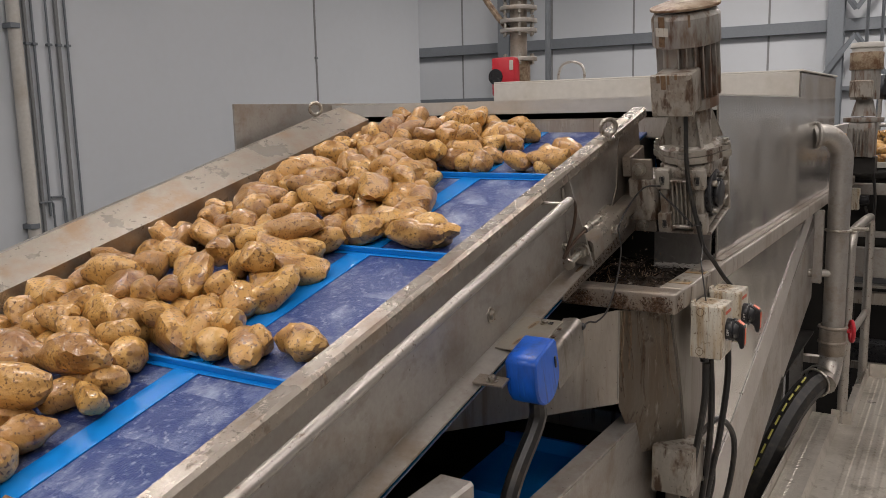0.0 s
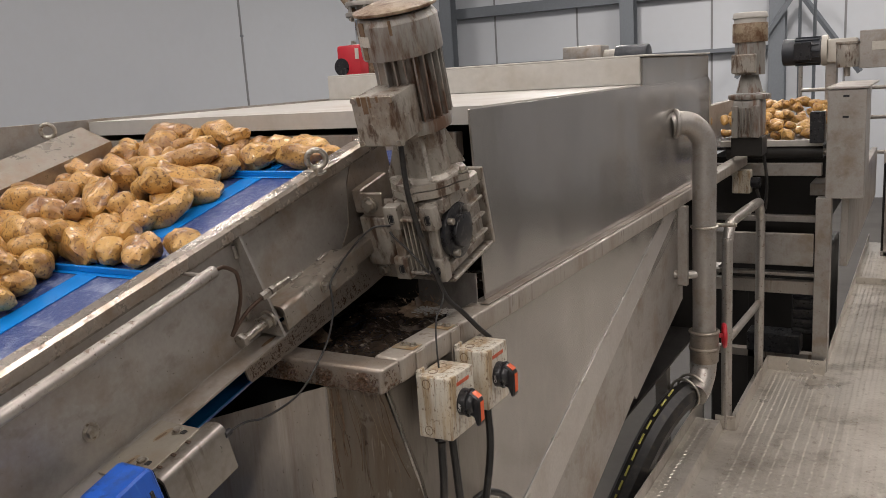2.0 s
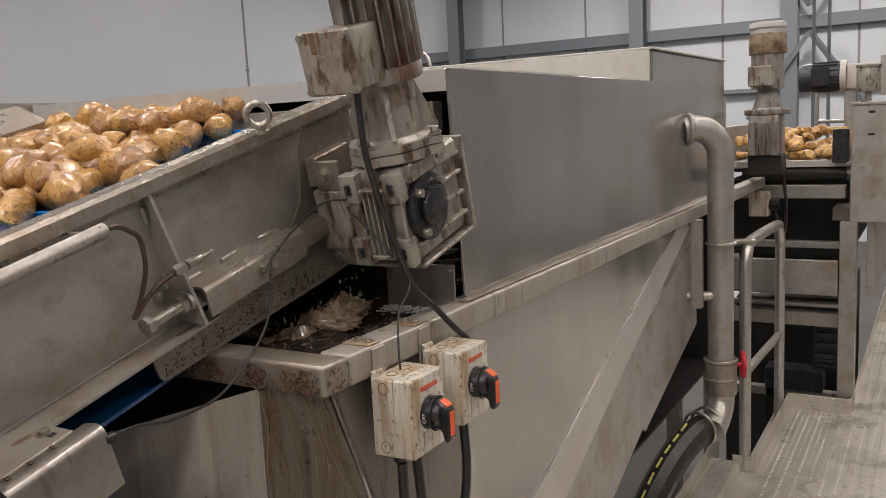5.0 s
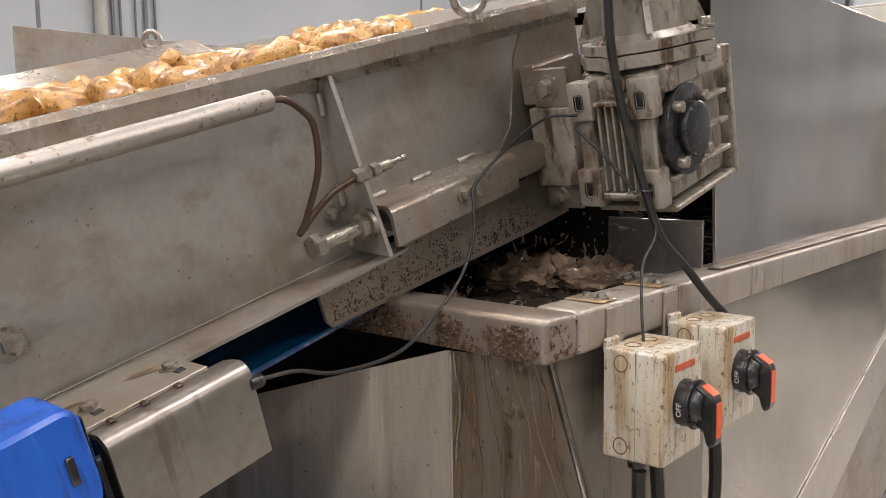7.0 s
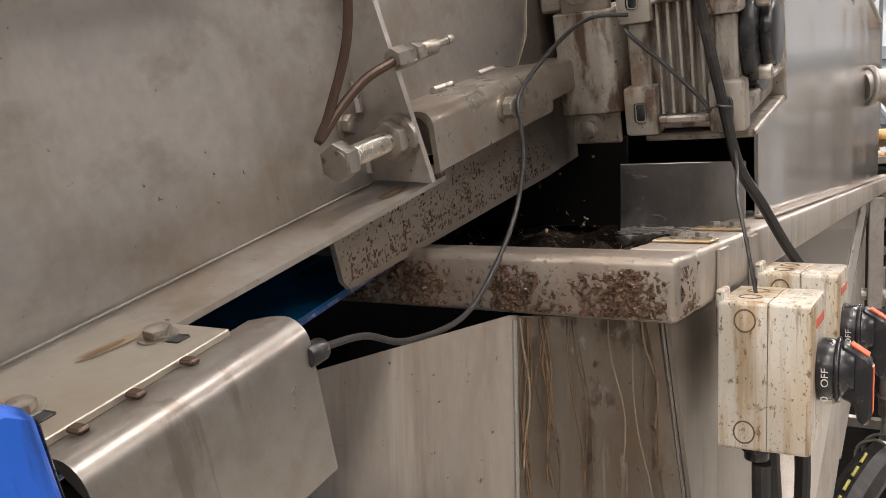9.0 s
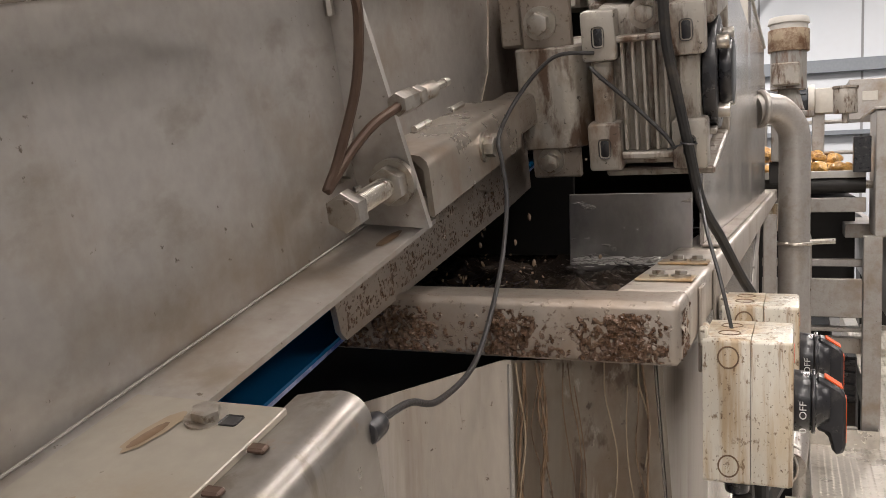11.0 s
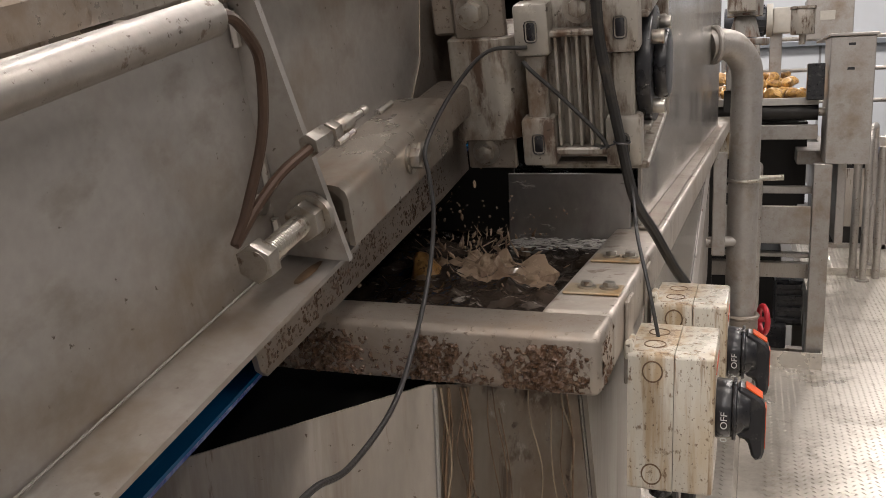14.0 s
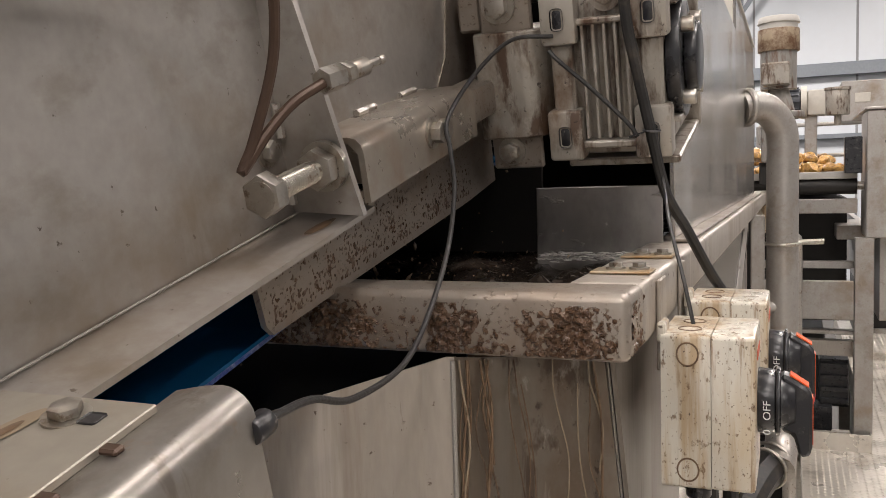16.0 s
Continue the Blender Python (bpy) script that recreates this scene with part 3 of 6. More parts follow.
part("shade_board", box(-0.45, 2.2, -3.01, -3.0, FLOOR_Z - WZ, 0.0, 0), DARK_SHADED_STEEL, walkway)
part("foot_plate", box(-0.49, -0.398, 4.528, 4.534, 0.001, 0.066, 0.001), TREAD, walkway)
part("kick_plate", box(-0.402, -0.397, 4.535, 5.412, -0.08, 0.078, 0.001), TREAD, walkway)
part("kick_plate", box(-0.396, -0.112, 5.407, 5.412, -0.08, 0.078, 0.001), TREAD, walkway)
part("kick_plate", box(-0.117, -0.112, 5.4125, 9.0, -0.08, 0.078, 0.001), TREAD, walkway)
part("kick_plate", box(-0.11, 0.5, 7.45, 7.455, 0.001, 0.05, 0.001), TREAD, walkway)
for y in (-2.5, 0.5, 3.5, 5.2, 8.5):
    part("post", box(0.9, 0.98, y, y + 0.08, FLOOR_Z - WZ, -0.008, 0.002), STEEL, walkway)
    part("post", box(-0.1, -0.02, y, y + 0.08, FLOOR_Z - WZ, -0.008, 0.002), STEEL, walkway)


def handrail(m, w, h, r, label, depth_axis=False):
    t = thing("handrail", m, label, "handrail", "handrails")
    pts = [(0, 0, 0), (0, 0, 0.3), (0, 0, h - 0.14), (0.012, 0, h - 0.07), (0.045, 0, h - 0.02), (0.10, 0, h), (w - 0.10, 0, h), (w - 0.045, 0, h - 0.02), (w - 0.012, 0, h - 0.07), (w, 0, h - 0.14), (w, 0, 0.3), (w, 0, 0)]
    part("hoop", pipe(pts, r, 14, 6), STEEL_BRIGHT, t)
    part("mid_rail", cyl((0.0, 0, h * 0.46), (w, 0, h * 0.46), r * 0.75, seg=12), STEEL, t)
    for x in (0, w):
        part("foot", cyl((x, 0, 0), (x, 0, 0.012), r * 2, seg=16), STEEL, t)
    return t


handrail(pose(-0.444, 4.55, WZ - 0.04, 0, 0, 88), 0.70, 1.0, 0.0235, "satin stainless hoop handrail bolted to the walkway edge")
handrail(pose(0.25, 7.3, WZ, 0, 0, 80), 0.55, 0.98, 0.022, "satin stainless hoop handrail further along the walkway")

# ---- the inclined belt conveyor ----
SLOPE, HEAD_S, TAIL_S, R_END, N_TOP = 14.3, 0.45, -5.446, 0.1095, -0.09
SPEED, PITCH = 0.39, 0.52
CONV = pose(0, 2.0, 1.705, SLOPE)
conveyor = thing("belt_conveyor", CONV, "inclined stainless belt conveyor with a blue cleated belt, carrying potatoes", "conveyor")


def cpart(name, bm, mat, label="", parent=None, smooth=True):
    return part(name, bm, mat, parent or conveyor, label, smooth)


PX = -0.78   # outer face of the near side plate
side = cpart("side_plate", box(PX - 0.004, PX, -5.6, 0.30, -0.226, -0.012, 0.001), STEEL)
cpart("top_rail", prism([(PX - 0.017, -0.03), (PX - 0.017, 0.005), (PX - 0.013, 0.009), (PX + 0.017, 0.009), (PX + 0.023, 0.003), (PX + 0.023, -0.016), (PX + 0.019, -0.016), (PX + 0.019, 0.0), (PX + 0.002, 0.0), (PX + 0.002, -0.03)], -5.6, 0.40, "y", 0.0), RAIL_STEEL, "worn folded top rail with brown specks")
cpart("bottom_flange", prism([(PX - 0.004, -0.229), (PX - 0.004, -0.225), (PX, -0.225), (PX + 0.044, -0.2315), (PX + 0.044, -0.2355)], -5.6, -0.10, "y"), STEEL)
cpart("weld_seam", pipe([(PX + 0.002, -5.6, -0.2235), (PX + 0.002, -0.14, -0.2235)], 0.0009, 6, curved=False), WELD)
cpart("skirt_plate", prism([(-0.214, -0.234), (-0.210, -0.287), (-0.203, -0.296), (0.20, -0.314), (0.30, -0.315), (0.30, -0.2), (0.20, -0.2), (0.20, -0.234)], PX - 0.001, PX + 0.004), STEEL_DIRTY, "mud-spattered skirt plate")
cpart("head_plate", prism([(0.10, -0.23), (0.30, -0.23), (0.39, -0.16), (0.39, -0.02), (0.25, -0.02), (0.22, -0.06), (0.19, -0.15)], PX + 0.0003, PX + 0.0018), STEEL_DIRTY, "mud-streaked head end plate")
cpart("grease_tube", joined(cyl((PX + 0.072, -5.5, -0.0205), (PX + 0.072, -0.268, -0.0205), 0.0108, seg=14, bevel=0.002), cyl((PX, -0.285, -0.0205), (PX + 0.065, -0.285, -0.0205), 0.004, seg=8)), STEEL_BRIGHT, "long thin steel tube under the rail")
for s in (-3.4, -2.0, -1.25, -0.534):
    cpart("plate_bolt", bolt_bm((PX, s, -0.165), (1, 0, 0), 0.0105, 0.008), ZINC)
cpart("plate_bolt", bolt_bm((PX, -0.166, -0.171), (1, 0, 0), 0.008, 0.007), ZINC)

# far side of the conveyor
FX = -1.73
cpart("side_plate", box(FX - 0.16, FX - 0.156, -5.6, 0.39, -0.30, 0.0, 0.001), STEEL)
cpart("guide_plate", prism([(FX - 0.16, 0.016), (FX - 0.06, 0.040), (FX + 0.046, -0.004), (FX + 0.034, -0.082), (FX + 0.030, -0.082), (FX + 0.042, -0.006), (FX - 0.062, 0.036), (FX - 0.16, 0.012)], -5.6, 0.37, "y"), CHANNEL_STEEL, "folded bright steel guide along the belt")


def eye_bolt(m, label):
    t = thing("eye_bolt", m, label, "eye bolt", "eye bolts on the conveyor")
    part("ring", torus((0, 0, 0.032), (1, 0.15, 0), 0.019, 0.006), ZINC, t)
    part("shank", joined(cyl((0, 0, 0), (0, 0, 0.014), 0.008, seg=12), cyl((0, 0, 0), (0, 0, 0.004), 0.014, seg=16)), ZINC, t)


eye_bolt(CONV @ pose(PX + 0.02, 0.118, 0.0, 0, 0, -60), "zinc lifting eye screwed into the near rail")
eye_bolt(CONV @ pose(FX - 0.11, 0.30, 0.022, 0, 0, -60), "zinc lifting eye screwed into the far rail")

# gusset with tension bolt and grease fitting
cpart("gusset", prism([(PX, -0.024), (PX + 0.018, -0.012), (PX + 0.058, -0.226), (PX, -0.222)], -0.144, -0.138, "y"), STEEL, "welded tapering gusset plate")
for z in (-0.035, -0.14, -0.19):
    cpart("weld_seam", pipe([(PX + 0.003, -0.148, z), (PX + 0.003, -0.148, z - 0.025)], 0.0035, 6, curved=False), STEEL_BRIGHT)
TX, TN = PX + 0.035, -0.187   # axis of the tensioning bolt
tension = cpart("tension_bolt", cyl((TX, -0.219, TN), (TX, -0.147, TN), 0.0076, seg=18), ZINC, "long threaded tensioning bolt")
part("bolt_head", joined(hexa((TX, -0.231, TN), (TX, -0.218, TN), 0.0146), cyl((TX, -0.2316, TN), (TX, -0.230, TN), 0.0105, seg=20)), ZINC, tension)
part("lock_nut", joined(hexa((TX, -0.164, TN), (TX, -0.152, TN), 0.0150), cyl((TX, -0.152, TN), (TX, -0.146, TN), 0.0185, seg=20)), ZINC, tension)
part("thread", joined(*[torus((TX, -0.214 + k * 0.0028, TN), (0, 1, 0), 0.0075, 0.0008, 18, 5) for k in range(17)]), ZINC, tension)
fitting = cpart("grease_fitting", joined(hexa((PX + 0.058, -0.172, -0.1250), (PX + 0.061, -0.152, -0.1240), 0.0088), hexa((PX + 0.0615, -0.149, -0.1240), (PX + 0.062, -0.139, -0.1235), 0.0082), cyl((PX + 0.062, -0.139, -0.1235), (PX + 0.066, -0.122, -0.1220), 0.0068, seg=14, bevel=0.001)), ZINC, "zinc grease fitting")
part("nipple", joined(cyl((PX + 0.066, -0.122, -0.1220), (PX + 0.069, -0.106, -0.1205), 0.004, 0.003, seg=10), cyl((PX + 0.069, -0.108, -0.1205), (PX + 0.070, -0.101, -0.1200), 0.0038, seg=10, bevel=0.001)), ZINC, fitting)
cpart("grease_line", pipe([(PX + 0.072, -0.272, -0.0205), (PX + 0.069, -0.248, -0.024), (PX + 0.064, -0.226, -0.039), (PX + 0.058, -0.210, -0.06), (PX + 0.048, -0.209, -0.105), (PX + 0.036, -0.227, -0.150), (PX + 0.032, -0.236, -0.164), (PX + 0.031, -0.239, -0.168), (PX + 0.033, -0.234, -0.164), (PX + 0.040, -0.218, -0.149), (PX + 0.050, -0.198, -0.134), (PX + 0.059, -0.172, -0.126)], 0.0036, 10, 8), COPPER, "brown tarnished grease line bent in a hairpin")

# torque arm: folded channel over a square bar
arm = cpart("torque_arm", prism([(PX, -0.172), (PX + 0.043, -0.172), (PX + 0.049, -0.1735), (PX + 0.0535, -0.178), (PX + 0.055, -0.184), (PX + 0.055, -0.222), (PX + 0.050, -0.222), (PX + 0.050, -0.185), (PX + 0.043, -0.177), (PX, -0.177)], -0.124, 0.118, "y", 0.0), CHANNEL_STEEL, "folded steel channel welded to the side plate")
part("square_bar", box(PX + 0.008, PX + 0.052, -0.10, 0.215, -0.215, -0.178, 0.007, 2), STEEL_DIRTY, arm, "rusty square bar inside the channel")
part("arm_bolt", joined(bolt_bm((PX + 0.055, 0.004, -0.196), (1, 0, 0), 0.0095, 0.009), hexa((PX + 0.055, 0.026, -0.197), (PX + 0.064, 0.026, -0.197), 0.0095)), ZINC, arm)
for s in (-0.115, -0.03, 0.06):
    part("weld", pipe([(PX + 0.003, s, -0.170), (PX + 0.003, s + 0.035, -0.170)], 0.0035, 6, curved=False), STEEL_BRIGHT, arm)

# legs under the conveyor
for s, zl in ((-4.6, 0.0), (-2.6, 0.0)):
    for x in (PX - 0.05, FX - 0.1):
        top = CONV @ Vector((x, s, -0.236))
        tagged(part("conveyor_leg", box(x - 0.03, x + 0.03, top.y - 0.03, top.y + 0.03, FLOOR_Z, top.z + 0.02, 0.003), STEEL), "square stainless leg under the belt conveyor", "leg", "conveyor legs")
for s, nm in ((HEAD_S, "head_roller"), (TAIL_S, "tail_roller")):
    cpart(nm, cyl((FX + 0.01, s, N_TOP - R_END), (PX - 0.012, s, N_TOP - R_END), R_END - 0.006, seg=28), DARK_SHADED_STEEL)

# ---- gear motor on the conveyor head ----
gm = thing("gear_motor", CONV @ pose(-0.60, 0.268, 0.008), "dirty grey gear motor streaked with rust on the conveyor head", "gear motor")
part("gearbox", joined(box(-0.055, 0.05, -0.075, 0.11, -0.272, -0.10, 0.008, 2), box(-0.066, 0.064, -0.06, 0.1, -0.13, -0.095, 0.006)), GEAR_PAINT, gm)
for x in (-0.05, 0.038):
    for n in (-0.131, -0.248):
        lug = joined(box(x - 0.018, x + 0.018, -0.096, -0.07, n - 0.025, n + 0.027, 0.004, 2))
        lg = part("lug", lug, GEAR_PAINT, gm)
        part("slot", box(x - 0.0065, x + 0.0065, -0.0968, -0.094, n - 0.011, n + 0.011, 0.004, 2), BLACK, lg)
    part("corner_rib", box(x - 0.011, x + 0.011, -0.088, -0.06, -0.23, -0.155, 0.003), GEAR_PAINT, gm)
for k in range(5):
    x = -0.0275 + k * 0.0108
    part("fin", box(x - 0.0017, x + 0.0017, -0.09, -0.06, -0.252, -0.138, 0.0008), GEAR_PAINT, gm)
part("cross_bar", box(-0.034, 0.022, -0.092, -0.068, -0.139, -0.132, 0.002), GEAR_PAINT, gm)
part("cross_bar", box(-0.034, 0.022, -0.092, -0.068, -0.262, -0.254, 0.002), GEAR_PAINT, gm)
part("plug", joined(cyl((-0.004, -0.083, -0.112), (-0.004, -0.07, -0.112), 0.016, seg=18), hexa((-0.004, -0.09, -0.112), (-0.004, -0.08, -0.112), 0.010)), GEAR_PAINT, gm)
for n in (-0.125, -0.16, -0.2, -0.24):
    part("side_rib", box(0.046, 0.062, -0.07, 0.105, n - 0.003, n + 0.003, 0.001), GEAR_PAINT, gm)
part("foot_frame", joined(box(-0.055, 0.06, -0.07, 0.13, -0.285, -0.277, 0.002), box(-0.06, 0.062, 0.12, 0.13, -0.285, -0.10, 0.002)), GEAR_PAINT, gm, "rust-edged mounting frame")
disc = part("output_cover", joined(cyl((0.05, -0.022, -0.185), (0.064, -0.022, -0.185), 0.060, seg=36, bevel=0.002), cyl((0.064, -0.022, -0.185), (0.078, -0.022, -0.185), 0.036, seg=32, bevel=0.004)), BLACK, gm, "round black output cover")
for k in range(4):
    a = math.radians(45 + 90 * k)
    part("cap_screw", cyl((0.062, -0.022 + 0.05 * math.cos(a), -0.185 + 0.05 * math.sin(a)), (0.076, -0.022 + 0.05 * math.cos(a), -0.185 + 0.05 * math.sin(a)), 0.0075, seg=14, bevel=0.001), ZINC, disc)


def ring_plate(r, n0, n1, lobes, depth, seg=64):
    return prism([((r + depth * max(0, math.cos(lobes * a)) ** 6) * math.cos(a), (r + depth * max(0, math.cos(lobes * a)) ** 6) * math.sin(a)) for a in (2 * math.pi * k / seg for k in range(seg))], n0, n1, "z", 0.0)


flange = part("adapter_flange", joined(ring_plate(0.082, -0.094, -0.078, 4, 0.018), ring_plate(0.080, -0.076, -0.064, 4, 0.018), cyl((0, 0, -0.064), (0, 0, -0.056), 0.068, 0.060, seg=32)), GEAR_PAINT, gm, "round bolted adapter flange, wet and rusty")
for k in range(4):
    a = math.pi / 2 * k
    part("flange_bolt", bolt_bm((0.086 * math.cos(a), 0.086 * math.sin(a), -0.06), (0, 0, 1), 0.0075, 0.009), ZINC, flange)
    part("flange_nut", hexa((0.086 * math.cos(a), 0.086 * math.sin(a), -0.104), (0.086 * math.cos(a), 0.086 * math.sin(a), -0.094), 0.0075), ZINC, flange)
part("neck", joined(cyl((0, 0, -0.06), (0, 0, 0.03), 0.053, 0.047, seg=32), cyl((0, 0, 0.0), (0, 0, 0.045), 0.052, seg=32)), GEAR_PAINT, gm)
for k in range(4):
    wb = prism([(0.045, 0.03), (0.052, 0.03), (0.082, -0.055), (0.045, -0.055)], -0.004, 0.004, "y")
    wb.transform(Matrix.Rotation(math.pi / 2 * k + 0.6, 4, "Z"))
    part("web", wb, GEAR_PAINT, gm)
part("motor_flange", cyl((0, 0, 0.036), (0, 0, 0.062), 0.072, seg=36, bevel=0.003), MOTOR_PAINT, gm)
body = part("motor_body", cyl((0, 0, 0.06), (0, 0, 0.2), 0.058, seg=36), MOTOR_PAINT, gm)
for k in range(24):
    a = 2 * math.pi * k / 24
    if 3.3 < a < 4.6:
        continue
    f = box(0.056, 0.077, -0.0019, 0.0019, 0.064, 0.198, 0.0008)
    f.transform(Matrix.Rotation(a, 4, "Z"))
    part("cooling_fin", f, MOTOR_PAINT, body)
cowl = part("fan_cowl", joined(cyl((0, 0, 0.192), (0, 0, 0.258), 0.081, seg=40, bevel=0.002), cyl((0, 0, 0.258), (0, 0, 0.272), 0.081, 0.072, seg=40)), MOTOR_PAINT, gm, "fan cowl with brown rust runs")
for a in (-2.2, -1.95):
    lb = box(0.0806, 0.0818, -0.010, 0.010, 0.222, 0.242, 0.0003)
    lb.transform(Matrix.Rotation(a, 4, "Z"))
    part("rating_plate", lb, DULL_WHITE, cowl, "small pale rating plate")
for a, w, z0 in ((-2.075, 0.009, 0.197), (-1.99, 0.004, 0.215), (-2.5, 0.003, 0.23), (-1.2, 0.003, 0.24)):
    run = box(0.0800, 0.0814, -w, w, z0, 0.268, 0.0004)
    run.transform(Matrix.Rotation(a, 4, "Z"))
    part("rust_run", run, RUST_STAIN, cowl, "brown rust run down the cowl")
part("rain_cap", joined(cyl((0, 0, 0.277), (0, 0, 0.283), 0.083, seg=40, bevel=0.001), cyl((0, 0, 0.283), (0, 0, 0.292), 0.081, 0.05, seg=40), cyl((0, 0, 0.268), (0, 0, 0.28), 0.02, seg=12)), RUST, gm, "rusty round rain cap")
tb_m = Matrix.Translation((-0.001, 0, -0.024)) @ Matrix.Rotation(math.radians(-90), 4, "Z")
tbx = joined(box(0.05, 0.132, -0.047, 0.047, 0.071, 0.166, 0.005, 2), box(0.13, 0.141, -0.050, 0.050, 0.068, 0.169, 0.003))
tbx.transform(tb_m)
tb = part("terminal_box", tbx, GEAR_PAINT, gm, "pale grey terminal box with rust runs")
for yy, w, h in ((-0.03, 0.004, 0.018), (-0.018, 0.006, 0.034), (-0.006, 0.003, 0.022), (0.012, 0.003, 0.012)):
    run = box(0.1405, 0.1416, yy - w, yy + w, 0.168 - h, 0.168, 0.0004)
    run.transform(tb_m)
    part("rust_run", run, RUST_STAIN, tb, "brown rust drip")
for yy, zz in ((-0.042, 0.161), (0.042, 0.161), (-0.042, 0.076), (0.042, 0.076)):
    sc = cyl((0.139, yy, zz), (0.144, yy, zz), 0.006, seg=12)
    sc.transform(tb_m)
    part("screw", sc, ZINC, tb)

# bearing bracket between conveyor head and gear
brk = cpart("bearing_bracket", box(PX + 0.040, PX + 0.096, 0.202, 0.21, -0.278, -0.078, 0.002), STEEL_DIRTY, "plate bracket holding the head bearing")
part("bearing_sleeve", prism([(PX + 0.030, 0.30), (PX + 0.032, 0.196), (PX + 0.036, 0.192), (PX + 0.085, 0.192), (PX + 0.098, 0.197), (PX + 0.108, 0.210), (PX + 0.112, 0.23), (PX + 0.112, 0.30)], -0.243, -0.131, "z", 0.002), GEAR_PAINT, brk, "round grey sleeve stained with rust")
part("bracket_bolt", bolt_bm((PX + 0.062, 0.202, -0.105), (0, -1, 0), 0.0125, 0.012), ZINC, brk)
part("bracket_bolt", bolt_bm((PX + 0.062, 0.202, -0.258), (0, -1, 0), 0.0105, 0.010), ZINC, brk)
part("backing_bracket", box(PX + 0.012, PX + 0.038, 0.212, 0.32, -0.13, -0.075, 0.003), STEEL_DIRTY, brk)

# ---- belt (moving sections), potatoes ----
LOOP = 2 * (HEAD_S - TAIL_S) + 2 * math.pi * R_END


def belt_pose(u):
    """Pose of a belt section at u metres along the loop, in the conveyor's space."""
    u %= LOOP
    run = HEAD_S - TAIL_S
    mid = N_TOP - R_END
    if u < run:
        return pose(0, TAIL_S + u, N_TOP)
    if u < run + math.pi * R_END:
        a = (u - run) / R_END
        return pose(0, HEAD_S + R_END * math.sin(a), mid + R_END * math.cos(a), -math.degrees(a))
    if u < 2 * run + math.pi * R_END:
        return pose(0, HEAD_S - (u - run - math.pi * R_END), mid - R_END, -180)
    a = math.pi + (u - 2 * run - math.pi * R_END) / R_END
    return pose(0, TAIL_S + R_END * math.sin(a), mid + R_END * math.cos(a), -math.degrees(a))


N_SEC = 96
SEC = LOOP / N_SEC
xb0, xb1 = FX + 0.008, PX - 0.014


def mesh_of(bm, name, mat):
    ob = part(name, bm, mat)
    me = ob.data
    bpy.data.objects.remove(ob)
    return me


web_me = mesh_of(box(xb0, xb1, -SEC / 2, SEC / 2, -0.004, 0.0, 0), "belt_web", BELT_BLUE)
strip_me = mesh_of(box(-1.165, -1.105, -SEC / 2, SEC / 2, 0.0005, 0.0022, 0), "belt_strip", BELT_CYAN)
flight_me = mesh_of(joined(box(xb0, xb1 - 0.03, -0.012, 0.012, 0.0005, 0.003, 0.001), box(xb0 + 0.01, xb1 - 0.035, -0.003, 0.003, 0.002, 0.016, 0.002)), "belt_cleat", BELT_CYAN)
back_me = mesh_of(box(xb0, xb1 + 0.001, -SEC / 2, SEC / 2, -0.007, -0.0042, 0), "belt_backing", BELT_BACK)
belt_sections = []
U0 = 5.4381 + 0.07
for k in range(N_SEC):
    o = new("belt_section", web_me)
    o.parent = conveyor
    st = new("strip", strip_me)
    st.parent = o
    bk = new("backing", back_me)
    bk.parent = o
    if k % 4 == 0:
        fl = new("cleat", flight_me)
        fl.parent = o
    belt_sections.append((o, U0 - k * SEC))


def potato_mesh(seed, a, b, c):
    """A knobbly tuber: bent, waisted, with bulges at places of its own."""
    rnd = random.Random(seed)
    bm = bmesh.new()
    bmesh.ops.create_icosphere(bm, subdivisions=3, radius=1)
    off = Vector((rnd.uniform(-50, 50), rnd.uniform(-50, 50), rnd.uniform(-50, 50)))
    bend, waist = rnd.uniform(-0.5, 0.5), rnd.uniform(-0.12, 0.3)
    taper = rnd.uniform(-0.22, 0.22)
    knobs = [(Vector((rnd.gauss(0, 1), rnd.gauss(0, 1), rnd.gauss(0, 1))).normalized(), rnd.uniform(0.1, 0.38)) for _ in range(rnd.choice((1, 2, 3)))]
    for v in bm.verts:
        p = v.co.copy()
        r = 1 + 0.24 * noise.noise(p * 1.2 + off) + 0.13 * noise.noise(p * 2.8 + off) + 0.05 * noise.noise(p * 6 + off)
        for k, h in knobs:
            r += h * max(0, p.dot(k) - 0.55) ** 1.3 * 1.6
        w = (1 - waist * math.cos(p.y * 2.4)) * (1 + taper * p.y)
        v.co = Vector((p.x * a * r * w + bend * a * p.y * p.y, p.y * b * r, p.z * c * r * w))
    return mesh_of(bm, "potato", POTATO)


POTATO_MESHES = []
rp = random.Random(11)
for k in range(26):
    w = rp.uniform(0.027, 0.039)
    POTATO_MESHES.append((potato_mesh(k + 3, w, w * rp.choice((1.05, 1.25, 1.4, 1.6, 1.8, 2.1)), w * rp.uniform(0.85, 0.98)), w))


